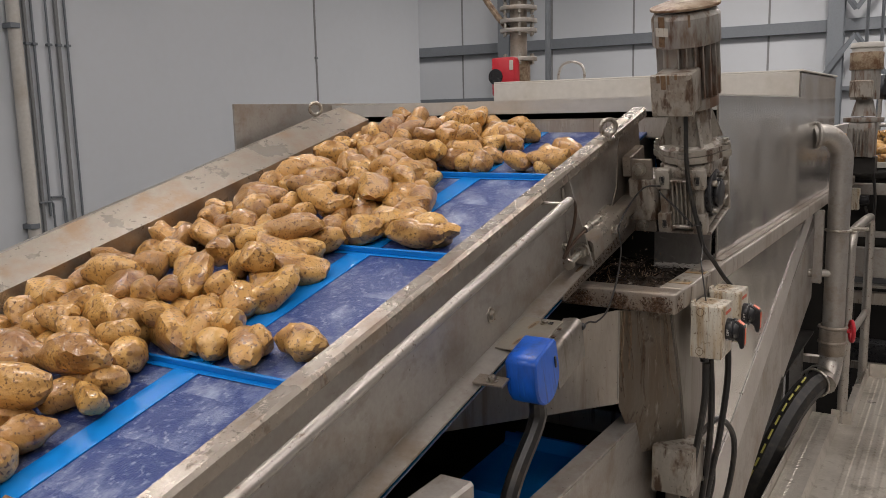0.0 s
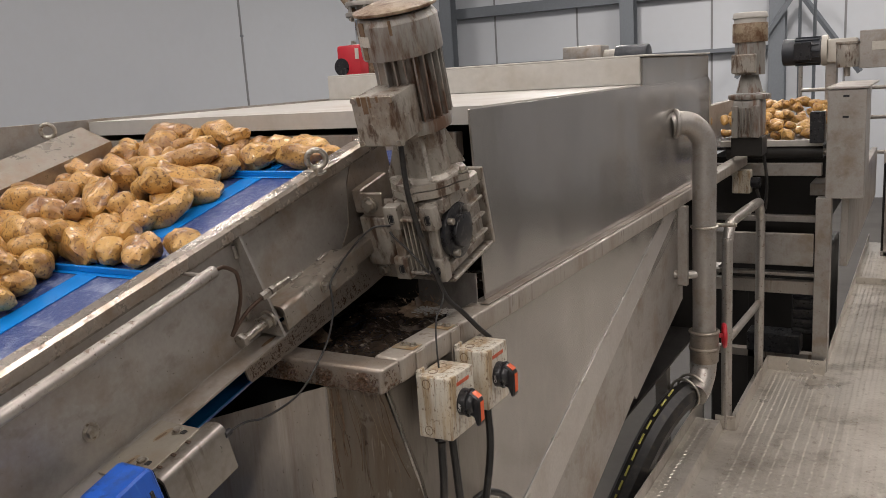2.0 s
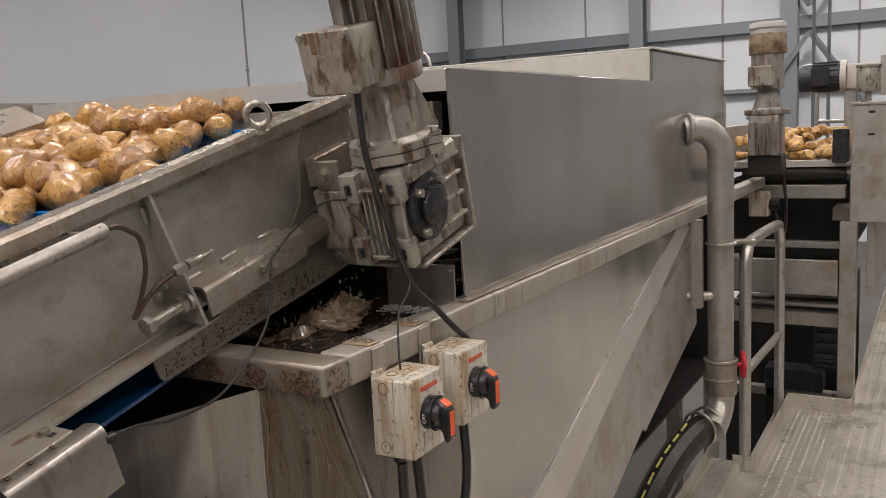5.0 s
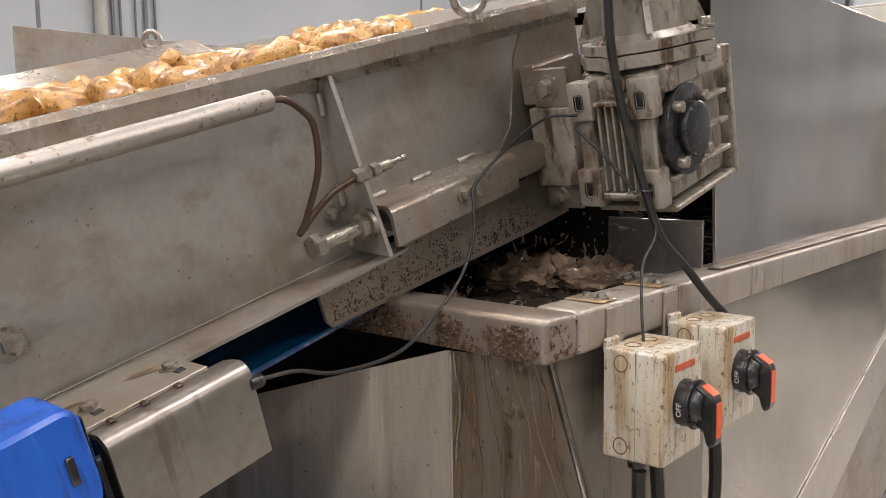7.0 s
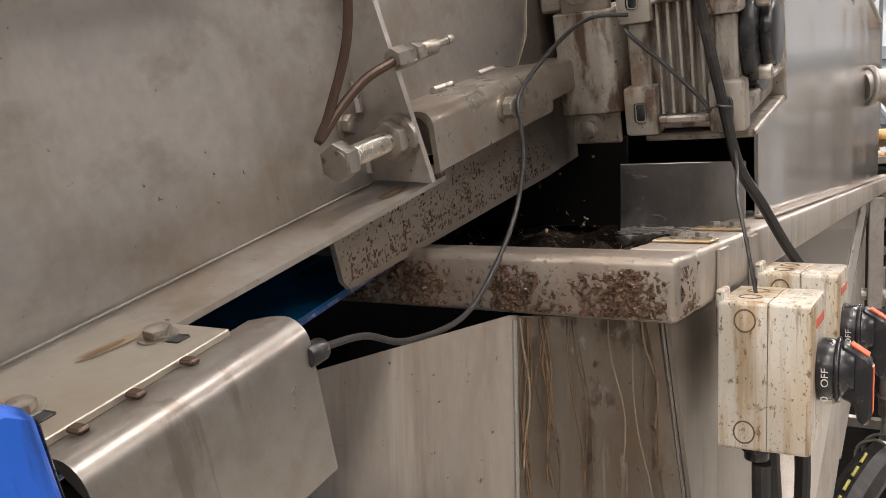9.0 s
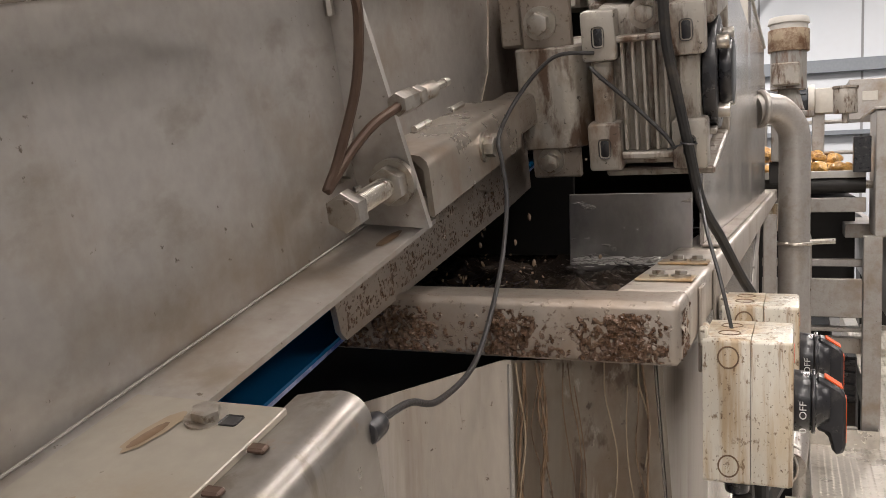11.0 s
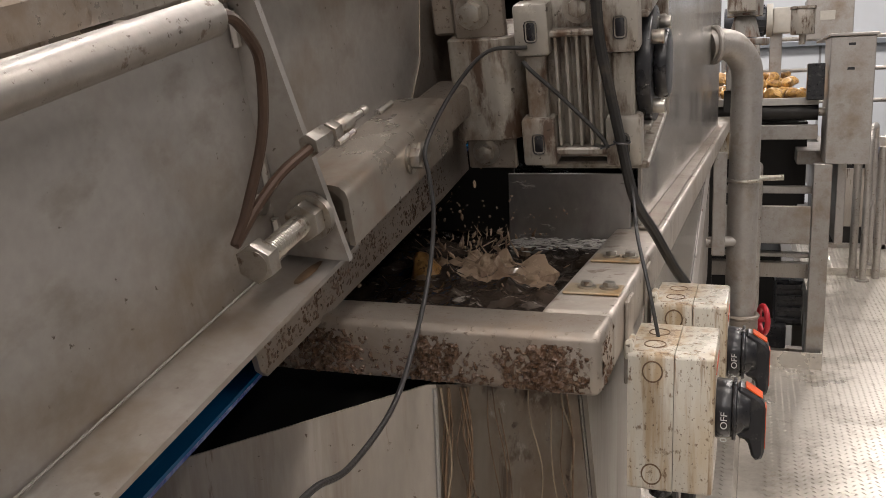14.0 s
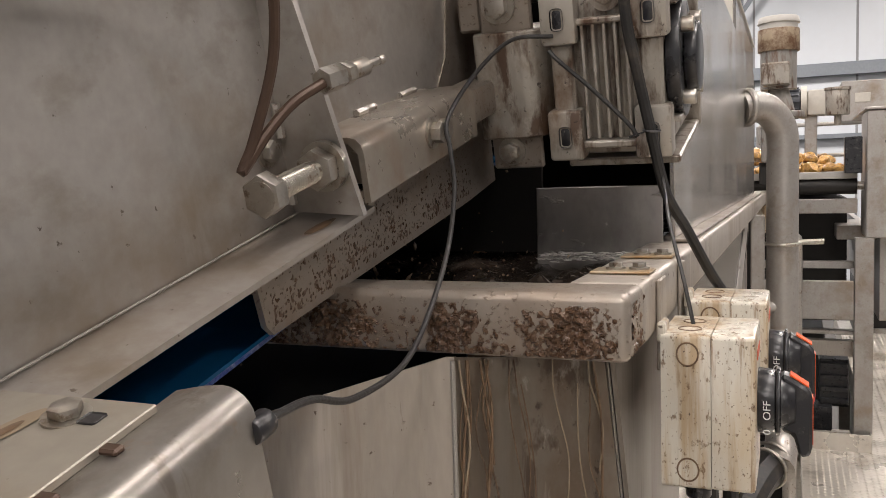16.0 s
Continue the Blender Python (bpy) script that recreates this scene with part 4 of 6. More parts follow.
def pocket(rnd):
    """Places (x, s, n) of the potatoes of one belt pocket; s from 0 at its lower cleat."""
    out = []
    lean = rnd.uniform(0.10, 0.2)
    for i in range(7):
        for j in range(9):
            x = -1.645 + (j + 0.5 * (i % 2)) * 0.067 + rnd.uniform(-0.016, 0.016)
            s = 0.04 + i * 0.072 + rnd.uniform(-0.018, 0.018)
            edge = -1.165 + lean * (1 - s / PITCH) * 0.5 + rnd.uniform(-0.05, 0.03)
            inner = -1.60 < x < edge - 0.17 and 0.08 < s < 0.45
            if x < edge and not inner:
                out.append((x, s, N_TOP + 0.031))
    for i in range(6):
        for j in range(7):
            x = -1.61 + (j + 0.5 * (i % 2)) * 0.072 + rnd.uniform(-0.02, 0.02)
            s = 0.045 + i * 0.085 + rnd.uniform(-0.025, 0.025)
            if x < -1.22 + rnd.uniform(-0.06, 0.06):
                out.append((x, s, N_TOP + 0.031 + 0.036 + rnd.uniform(-0.01, 0.012)))
    for k in range(rnd.choice((1, 3, 4))):
        out.append((rnd.uniform(-1.06, -0.90), 0.04 + rnd.uniform(0, 0.10), N_TOP + 0.031))
    return out


potatoes = []
heaps = []
rp = random.Random(5)
C0 = 0.07 - PITCH   # lower cleat of the topmost pocket at the start
for k in range(-1, 11):
    places = pocket(rp)
    if k < 3:
        for x, s, n in places:
            me, w = rp.choice(POTATO_MESHES)
            o = new("potato", me)
            tagged(o, rp.choice(("wet yellow-skinned potato with brown earthy spots", "knobbly washed potato with dark scabby skin", "smooth pale wet potato riding on the blue belt")), "potato", "potatoes on the belt")
            potatoes.append((o, x, C0 - k * PITCH + s, n, Euler((rp.uniform(-0.45, 0.45), rp.uniform(0, 6.28), rp.choice((0, math.pi)) + rp.gauss(1.1, 0.8)))))
    else:
        bm = bmesh.new()
        for x, s, n in places:
            me, w = rp.choice(POTATO_MESHES)
            b = bmesh.new()
            b.from_mesh(me)
            b.transform(Matrix.LocRotScale((x, s, n), Euler((rp.uniform(-0.35, 0.35), rp.uniform(0, 6.28), rp.gauss(1.2, 0.7))), None))
            bm = joined(bm, b)
        o = tagged(part("potato_heap", bm, POTATO), "heap of wet potatoes lying in one belt pocket", "potatoes", "potato heaps on the belt", kind="stuff")
        heaps.append((o, C0 - k * PITCH))
# ---- washing tank ----
RX, RY, RZ = -0.54, 1.962, 1.391   # outer side, front and top of the rim
LX, BY = -1.95, 4.95
tank = thing("washing_tank", pose(0, 0, 0), "large stainless washing tank with a square rim, full of muddy water", "tank")
part("side_rim", box(RX - 0.062, RX, RY + 0.0665, BY + 0.6, RZ - 0.05, RZ, 0.006, 3), STEEL_RUN, tank)
part("front_rim", box(-1.9, RX, RY, RY + 0.064, RZ - 0.05, RZ, 0.007, 3), STEEL_DIRTY, tank, "front rim bar caked with brown mud")
part("upper_panel", prism([(2.452, RZ + 0.002), (BY - 0.2, RZ + 0.002), (BY - 0.2, 1.838), (2.42, 1.838)], RX - 0.036, RX - 0.030, bevel=0.001), CLEAN_PLATE, tank, "large brushed steel panel with wavy reflections")
part("panel_foot", box(RX - 0.03, RX - 0.008, 2.42, BY - 0.1, RZ + 0.0015, RZ + 0.005, 0.001), STEEL_DIRTY, tank)
part("raised_end", box(LX, RX - 0.034, 3.74, BY - 0.19, 1.70, 1.936, 0.004), CLEAN_PLATE, tank)
part("raised_end_lid", box(LX, RX - 0.028, 3.73, BY - 0.18, 1.938, 1.946, 0.002), WHITE_CAP, tank)
part("front_upstand", box(LX, RX - 0.04, 3.728, 3.736, 1.842, 1.938, 0.002), WHITE_CAP, tank, "off-white upstand along the cover")
part("cover", prism([(2.50, 1.842), (2.50, 1.800), (2.506, 1.800), (2.506, 1.836), (3.725, 1.836), (3.725, 1.842)], LX, RX - 0.038), WHITE_CAP, tank, "pale sheet cover over the tank")
part("front_beam", box(LX + 0.05, RX - 0.12, 2.51, 2.55, 1.722, 1.782, 0.003), STEEL_RUN, tank, "perforated beam under the cover")
part("far_panel", box(LX - 0.008, LX, 2.02, BY - 0.15, 1.1, 1.85, 0.001), STEEL, tank)
# the shade inside the tank is put into this panel's near-black colour
part("back_panel", box(LX, RX - 0.04, BY - 0.16, BY - 0.152, 0.6, 1.69, 0), DARK_SHADED_STEEL, tank)
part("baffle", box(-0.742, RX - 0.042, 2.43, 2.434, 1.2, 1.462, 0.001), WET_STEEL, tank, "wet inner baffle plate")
# plate added under the cover; shade put into its near-black colour
part("inner_shade", box(LX, RX - 0.04, 3.0, 3.006, 1.52, 1.83, 0), DARK_SHADED_STEEL, tank, "near-black plate added for the shade inside the tank")
part("drum_shield", box(-1.7, -0.744, 2.467, 2.473, 1.376, 1.50, 0.001), DARK_SHADED_STEEL, tank)
# lower side: straight sheet, diagonal fold and sloping underside
part("side_sheet", prism([(2.005, RZ - 0.051), (4.28, RZ - 0.051), (4.28, RZ - 0.10), (2.6, 0.75), (2.42, 0.35), (2.40, 0.35), (2.10, 1.10)], RX - 0.03, RX - 0.026), CLEAN_PLATE, tank)
fold = prism([(4.13, 1.313), (4.10, 1.338), (3.975, 1.338), (2.25, 0.687), (2.25, 0.505)], RX - 0.025, RX - 0.022)
part("diagonal_fold", fold, STEEL_FOLD, tank, "diagonal folded stiffener, painted paler for the light it catches")
part("sloping_side", prism([(4.27, 1.36), (4.27, 0.92), (3.60, 0.715), (3.58, 0.735), (3.1, 0.55), (2.2, 0.20), (2.2, 0.49)], RX - 0.10, RX - 0.032), STEEL, tank)
for k in range(7):
    y = 3.9 - k * 0.22
    part("spot_weld", box(RX - 0.0235, RX - 0.0205, y, y + 0.05, 1.30 - (3.88 - y) * 0.378, 1.308 - (3.88 - y) * 0.378, 0.001), STEEL_BRIGHT, tank)
part("corner_post", box(RX - 0.075, RX - 0.035, 2.16, 2.40, FLOOR_Z, RZ - 0.053, 0.004), STEEL_DIRTY, tank, "dull upright leg behind the switches")
part("leg_plate", prism([(2.014, RZ - 0.053), (2.40, RZ - 0.053), (2.40, 0.35), (2.32, 0.35), (2.112, 1.10)], RX - 0.0255, RX - 0.0215), LEG_STEEL, tank, "dull grey plate behind the switches")
# front sheet under the conveyor, sloping top edge
front = prism([(-0.675, RZ - 0.052), (-0.681, RZ - 0.052), (-1.25, 1.160), (-1.25, 0.96), (-1.10, 1.0), (-0.675, 1.108)], 1.966, 1.970, "y")
for v in front.verts:
    v.co.y += 0.30 * (v.co.x + 0.675)
part("front_sheet", front, FRONT_STEEL, tank, "streaked front sheet with a sloping top edge")
facet = bmesh.new()
fa, fb, fc, fd, fe, ff = [facet.verts.new(v) for v in ((-0.675, 1.966, RZ - 0.052), (-0.566, 1.998, RZ - 0.052), (-0.566, 2.10, 1.10), (-0.566, 2.16, 0.96), (-0.66, 2.06, 0.95), (-0.675, 1.968, 1.10))]
facet.faces.new((fa, fb, fc, ff))
facet.faces.new((ff, fc, fd, fe))
bmesh.ops.solidify(facet, geom=facet.faces[:], thickness=0.004)
part("front_corner_plate", facet, STREAK_STEEL, tank, "wet brown-streaked corner plate folded back")
rd = random.Random(31)
for k in range(18):
    x, z1, run = rd.uniform(-0.672, -0.575), RZ - 0.054 - rd.choice((0, 0, 0.02)), rd.uniform(0.08, 0.24)
    line = []
    for i in range(6):
        z = z1 - run * i / 5
        xx = x + 0.003 * math.sin(i * 1.3 + k)
        line.append((xx, 1.9645 + (xx + 0.675) / 0.109 * (0.032 + max(0, RZ - 0.052 - z) * 0.427), max(z, 1.102)))
    part("dried_run", pipe(line, rd.choice((0.0006, 0.0008, 0.0011)), 6, 3), rd.choice((RUST_STAIN, PALE_RUST, RUST_STAIN)), tank, "dried dirty run")
part("weld_seam", cyl((-0.676, 1.9655, 1.12), (-0.676, 1.9655, RZ - 0.055), 0.0022, seg=8), WELD, tank)
# front and bottom plates carry the tank's shade in their colour
part("inner_front", box(LX, -0.69, RY + 0.068, RY + 0.072, 1.12, RZ - 0.052, 0), DARK_SHADED_STEEL, tank)
part("tank_bottom", prism([(2.04, 1.12), (2.9, 0.62), (4.78, 0.62), (4.78, 0.63), (2.9, 0.63), (2.04, 1.13)], LX, -0.70), DARK_SHADED_STEEL, tank)
part("tank_bottom", prism([(2.25, 1.0), (2.9, 0.62), (4.78, 0.62), (4.78, 0.63), (2.9, 0.63), (2.25, 1.01)], -0.699, RX - 0.08), DARK_SHADED_STEEL, tank)
for x, y in ((-0.78, 4.7), (-1.9, 4.7), (-1.9, 2.1), (-0.78, 2.1)):
    part("leg", box(x - 0.03, x + 0.03, y - 0.03, y + 0.03, FLOOR_Z, 0.6, 0.003), STEEL, tank)
for k, y in enumerate((2.10, 2.24)):
    mb = part("mount_strap", box(RX + 0.0005, RX + 0.004, y - 0.018, y + 0.018, RZ - 0.08, RZ - 0.004, 0.001), STEEL_RUN, tank, "flat mounting strap down the rim")
    part("strap_pad", box(RX - 0.055, RX - 0.004, y - 0.02, y + 0.016, RZ + 0.0005, RZ + 0.003, 0.001), PAD_STEEL, mb, "golden-stained pad on the rim")
    for dx in (-0.036, -0.016):
        part("strap_bolt", bolt_bm((RX + dx, y, RZ + 0.004), (0, 0, 1), 0.006, 0.004), ZINC, mb)

# mud crust on the front rim and the skirt plate
def crust(place, w, h, nu, nv, cover, depth, freq, seed):
    """A knobbly skin over a w by h patch; place(u, v, out) gives the point, cover(u, v) says where it thickens."""
    bm = bmesh.new()
    g = []
    for j in range(nv + 1):
        row = []
        for i in range(nu + 1):
            u, v = w * i / nu, h * j / nv
            p = Vector((u * freq, v * freq, seed))
            k = noise.noise(p * 0.3) * 0.35 + noise.noise(p) * 0.75 + (abs(noise.noise(p * 2.1)) - 0.2) * 0.7 + cover(u, v)
            row.append((bm.verts.new(place(u, v, depth * max(-0.5, k))), k))
        g.append(row)
    for j in range(nv):
        for i in range(nu):
            q = (g[j][i], g[j][i + 1], g[j + 1][i + 1], g[j + 1][i])
            if max(k for _, k in q) > -0.1:
                bm.faces.new([v for v, _ in q])
    for v in [v for v in bm.verts if not v.link_faces]:
        bm.verts.remove(v)
    return bm


def rim_cover(u, v):
    x = -0.90 + u
    c = max(math.exp(-((x - m) / s) ** 2) for m, s in ((-0.585, 0.034), (-0.675, 0.027), (-0.775, 0.036), (-0.86, 0.05)))
    return 0.66 * c - 0.26 - 0.9 * max(0, v - 0.026) / 0.012 * (1.2 - c)


tagged(part("mud_crust", crust(lambda u, v, d: (-0.90 + u, RY + 0.0002 - d, RZ - 0.047 + v), 0.352, 0.038, 440, 46, rim_cover, 0.0052, 240, 3.3), MUD, tank, "dried brown mud lumps"), kind="stuff")
tagged(part("mud_crust", crust(lambda u, v, d: (RX - 0.0002 + d, RY + 0.008 + u, RZ - 0.046 + v), 0.06, 0.038, 60, 36, lambda u, v: 0.05 - 9 * u, 0.004, 215, 7.7), MUD, tank, "dried brown mud lumps"), kind="stuff")
tagged(part("mud_crust", crust(lambda u, v, d: (PX + 0.0038 + d, -0.205 + u, -0.290 - u * 0.04 + v), 0.42, 0.056, 300, 40, lambda u, v: -0.02 - 5 * v, 0.0022, 330, 5.1), MUD, conveyor, "fine brown mud specks"), kind="stuff")


def stain_patch(cx, cs, length, width, turn, seed, n=-0.2247, tilt=0.148):
    """An irregular thin film of rust on the flange."""
    bm = bmesh.new()
    mid = bm.verts.new((cx, cs, n + 0.0005))
    ring = []
    for i in range(36):
        a = 2 * math.pi * i / 36
        q = 1 + 0.16 * noise.noise(Vector((math.cos(a) * 2.2, math.sin(a) * 2.2, seed)))
        u, v = length * q * math.cos(a), width * q * math.sin(a)
        x, s = u * math.sin(turn) + v * math.cos(turn), u * math.cos(turn) - v * math.sin(turn)
        ring.append(bm.verts.new((cx + x, cs + s, n + 0.0005 - (cx + x - PX) * tilt)))
    mid.co.z = n + 0.0008 - (cx - PX) * tilt
    for a, b in zip(ring, ring[1:] + ring[:1]):
        bm.faces.new((mid, a, b))
    return bm


cpart("rust_stain", stain_patch(-0.732, -0.452, 0.019, 0.0062, 0.2, 1.0, -0.2234, 0), PALE_RUST, "tan rust halo by the tab bolt")
cpart("rust_stain", stain_patch(-0.732, -0.456, 0.012, 0.0032, 0.2, 4.0, -0.2230, 0), RUST_STAIN, "brown rust run from the tab bolt")
cpart("rust_stain", stain_patch(-0.734, -0.522, 0.019, 0.0062, 0.15, 2.0, -0.2234, 0), PALE_RUST, "tan rust halo by the tab bolt")
cpart("rust_stain", stain_patch(-0.734, -0.524, 0.013, 0.003, 0.15, 5.0, -0.2230, 0), RUST_STAIN, "brown rust run from the tab bolt")
cpart("rust_stain", stain_patch(-0.75, -0.16, 0.02, 0.004, 0.05, 3.0), RUST_STAIN, "brown rust smear below the gusset")

# water: wavy sheets that drift, and spray that leaps
def water_sheet(x0, x1, y0, y1, seed, amp, mat, dens=0.02):
    nx, ny = max(2, int((x1 - x0) / dens)), max(2, int((y1 - y0) / dens))
    bm = bmesh.new()
    g = [[bm.verts.new((x0 + (x1 - x0) * i / nx, y0 + (y1 - y0) * j / ny, 0)) for i in range(nx + 1)] for j in range(ny + 1)]
    for row in g:
        for v in row:
            p = Vector((v.co.x * 9 + seed, v.co.y * 9, seed))
            v.co.z = amp * (noise.noise(p) + 0.6 * noise.noise(p * 2.7) + 0.5 * abs(noise.noise(p * 6)))
    for j in range(ny):
        for i in range(nx):
            bm.faces.new((g[j][i], g[j][i + 1], g[j + 1][i + 1], g[j + 1][i]))
    return bm


WATER_Z = 1.362
still = tagged(part("still_water", water_sheet(LX, RX - 0.052, 2.87, 4.78, 2.0, 0.008, WATER), WATER), "dark muddy water further back in the washing tank", "water", kind="structure")
still.location = (0, 0, WATER_Z)
water = tagged(part("water", water_sheet(LX + 0.02, RX - 0.044, 1.998, 2.90, 2.0, 0.022, WATER, 0.007), WATER), "dark muddy churning water in the washing tank", "water", kind="structure")
water.location = (0, 0, WATER_Z)


foam = bmesh.new()
rf = random.Random(21)
for k in range(420):
    b = bmesh.new()
    bmesh.ops.create_icosphere(b, subdivisions=1, radius=1)
    r = rf.uniform(0.0006, 0.002)
    b.transform(Matrix.LocRotScale((rf.uniform(-0.725, -0.60), 2.405 - abs(rf.gauss(0, 0.022)), WATER_Z + 0.016 + rf.uniform(-0.004, 0.004)), Euler((0, 0, rf.gauss(0, 0.4))), Vector((r * rf.uniform(1.5, 6), r, r * 0.5))))
    me = bpy.data.meshes.new("tmp")
    b.to_mesh(me)
    foam.from_mesh(me)
    bpy.data.meshes.remove(me)
    b.free()
tagged(part("foam", foam, FOAM), "pale froth floating at the foot of the baffle", "foam", kind="stuff")


def spray_mesh(seed, count, w, h):
    rnd = random.Random(seed)
    bm = bmesh.new()
    for k in range(count):
        z = abs(rnd.gauss(0, 0.5)) * h
        x, y = rnd.gauss(0, w * (0.5 + z / h * 0.4)), rnd.gauss(0, w * 0.6)
        r = rnd.choice((0.0007, 0.0009, 0.0011, 0.0014, 0.0018, 0.0022))
        b = bmesh.new()
        bmesh.ops.create_icosphere(b, subdivisions=1, radius=r)
        b.transform(Matrix.LocRotScale((x, y, z), Euler((rnd.gauss(0, 0.5), rnd.gauss(0, 0.5), 0)), Vector((1, rnd.uniform(0.7, 1.2), rnd.choice((0.8, 1, 1.3, 2.2))))))
        bm = joined(bm, b)
    return bm


def splash_crown(seed, w, h):
    """A ragged sheet of thrown-up water."""
    rnd = random.Random(seed)
    bm = bmesh.new()
    seg, rings = 64, 12
    g = []
    for j in range(rings):
        f = j / (rings - 1)
        row = []
        for i in range(seg):
            a = 2 * math.pi * i / seg
            q = noise.noise(Vector((math.cos(a) * 2 + seed, math.sin(a) * 2, f * 2))) * 0.55 + noise.noise(Vector((math.cos(a) * 6 + seed, math.sin(a) * 6, f * 2))) * 0.4 + noise.noise(Vector((math.cos(a) * 15 + seed, math.sin(a) * 15, f * 4))) * 0.15
            rr = w * (0.75 + 0.45 * f + 0.35 * q)
            row.append(bm.verts.new((rr * math.cos(a), rr * 0.7 * math.sin(a), -0.02 + h * f * (0.45 + 0.9 * max(0, q + 0.3)))))
        g.append(row)
    for j in range(rings - 1):
        for i in range(seg):
            bm.faces.new((g[j][i], g[j][(i + 1) % seg], g[j + 1][(i + 1) % seg], g[j + 1][i]))
    return bm


def jet(seed, count, h):
    """Streaks of thrown water that fan out upwards from one spot."""
    rnd = random.Random(seed)
    bm = bmesh.new()
    for k in range(count):
        d = Vector((rnd.gauss(0, 0.75), rnd.gauss(0, 0.6), 1)).normalized()
        reach = rnd.uniform(0.1, 1) ** 1.4 * h
        p = Vector((rnd.gauss(0, 0.014), rnd.gauss(0, 0.012), -0.012)) + d * reach
        length, r = rnd.uniform(0.005, 0.022), rnd.choice((0.0006, 0.0008, 0.0011, 0.0016, 0.0024))
        d = (d + Vector((rnd.gauss(0, 0.5), rnd.gauss(0, 0.5), rnd.gauss(0, 0.4)))).normalized()
        u = d.orthogonal().normalized()
        w = d.cross(u)
        rings = [[bm.verts.new(p + d * (length * f) + q * r * (u * math.cos(a) + w * math.sin(a))) for a in (2 * math.pi * i / 6 + 3 * f for i in range(6))] for f, q in ((0.12, 0.7), (0.45, 1.0), (0.8, 0.5))]
        tail, tip = bm.verts.new(p), bm.verts.new(p + d * length)
        for x, y in zip(rings, rings[1:]):
            for i in range(6):
                bm.faces.new((x[i], x[(i + 1) % 6], y[(i + 1) % 6], y[i]))
        for i in range(6):
            bm.faces.new((tail, rings[0][(i + 1) % 6], rings[0][i]))
            bm.faces.new((tip, rings[-1][i], rings[-1][(i + 1) % 6]))
    return bm


def crest(seed, w, h):
    """A churned-up lump of water with ragged lobes."""
    bm = bmesh.new()
    bmesh.ops.create_icosphere(bm, subdivisions=4, radius=1)
    for v in bm.verts:
        p = v.co.copy()
        q = p * 1.6 + Vector((seed * 3.1, 0, 0))
        lobe = 0.35 * noise.noise(q) + 0.35 * abs(noise.noise(q * 2.3)) + 0.16 * abs(noise.noise(q * 5.5))
        up = 1 + max(0, p.z) * (1.8 * max(0, noise.noise(q * 2.2 + Vector((0, 9, 0)))) + 0.5 * abs(noise.noise(q * 6)))
        v.co = Vector((p.x * w * (1 + lobe), p.y * w * 0.7 * (1 + lobe), p.z * h * (0.75 + lobe) * up))
    return bm


tossed = []
for k in range(3):
    o = new("potato", sorted(POTATO_MESHES, key=lambda q: q[1])[k][0])
    tagged(o, "wet potato tossed about in the muddy tank water", "potato", "potatoes in the tank")
    o.scale = (0.72, 0.72, 0.72)
    tossed.append(o)
splashes = []
for k in range(9):
    t = thing("splash", pose(-1.0 + 0.05 * k, 2.35, WATER_Z), "burst of brown muddy water thrown up from the tank", "splash", "splashes in the tank")
    tagged(part("droplet", spray_mesh(40 + k, 45, 0.06, 0.13), SPRAY, t), kind="stuff")
    part("crown", splash_crown(60 + k, 0.03 + 0.008 * (k % 4), 0.035), SPRAY, t)
    tagged(part("jet", jet(80 + k, 60, 0.055 + 0.012 * (k % 3)), SPRAY, t), kind="stuff")
    part("crest", crest(80 + k, 0.05 + 0.008 * (k % 3), 0.024), SPRAY, t)
    splashes.append(t)

# ---- isolators ----
def shell(x0, x1, y0, y1, z0, z1, corner, front):
    """A moulded case: rounded long corners and, if front is set, a rounded front edge; the joint face stays sharp."""
    bm = box(x0, x1, y0, y1, z0, z1, 0)
    long = [e for e in bm.edges if abs(e.verts[0].co.x - e.verts[1].co.x) > 1e-4]
    bmesh.ops.bevel(bm, geom=long, offset=corner, segments=3, affect="EDGES", profile=0.5)
    if front:
        bmesh.ops.bevel(bm, geom=[e for e in bm.edges if min(v.co.x for v in e.verts) > x1 - 1e-4], offset=front * 0.6, segments=2, affect="EDGES", profile=0.5)
    return bm


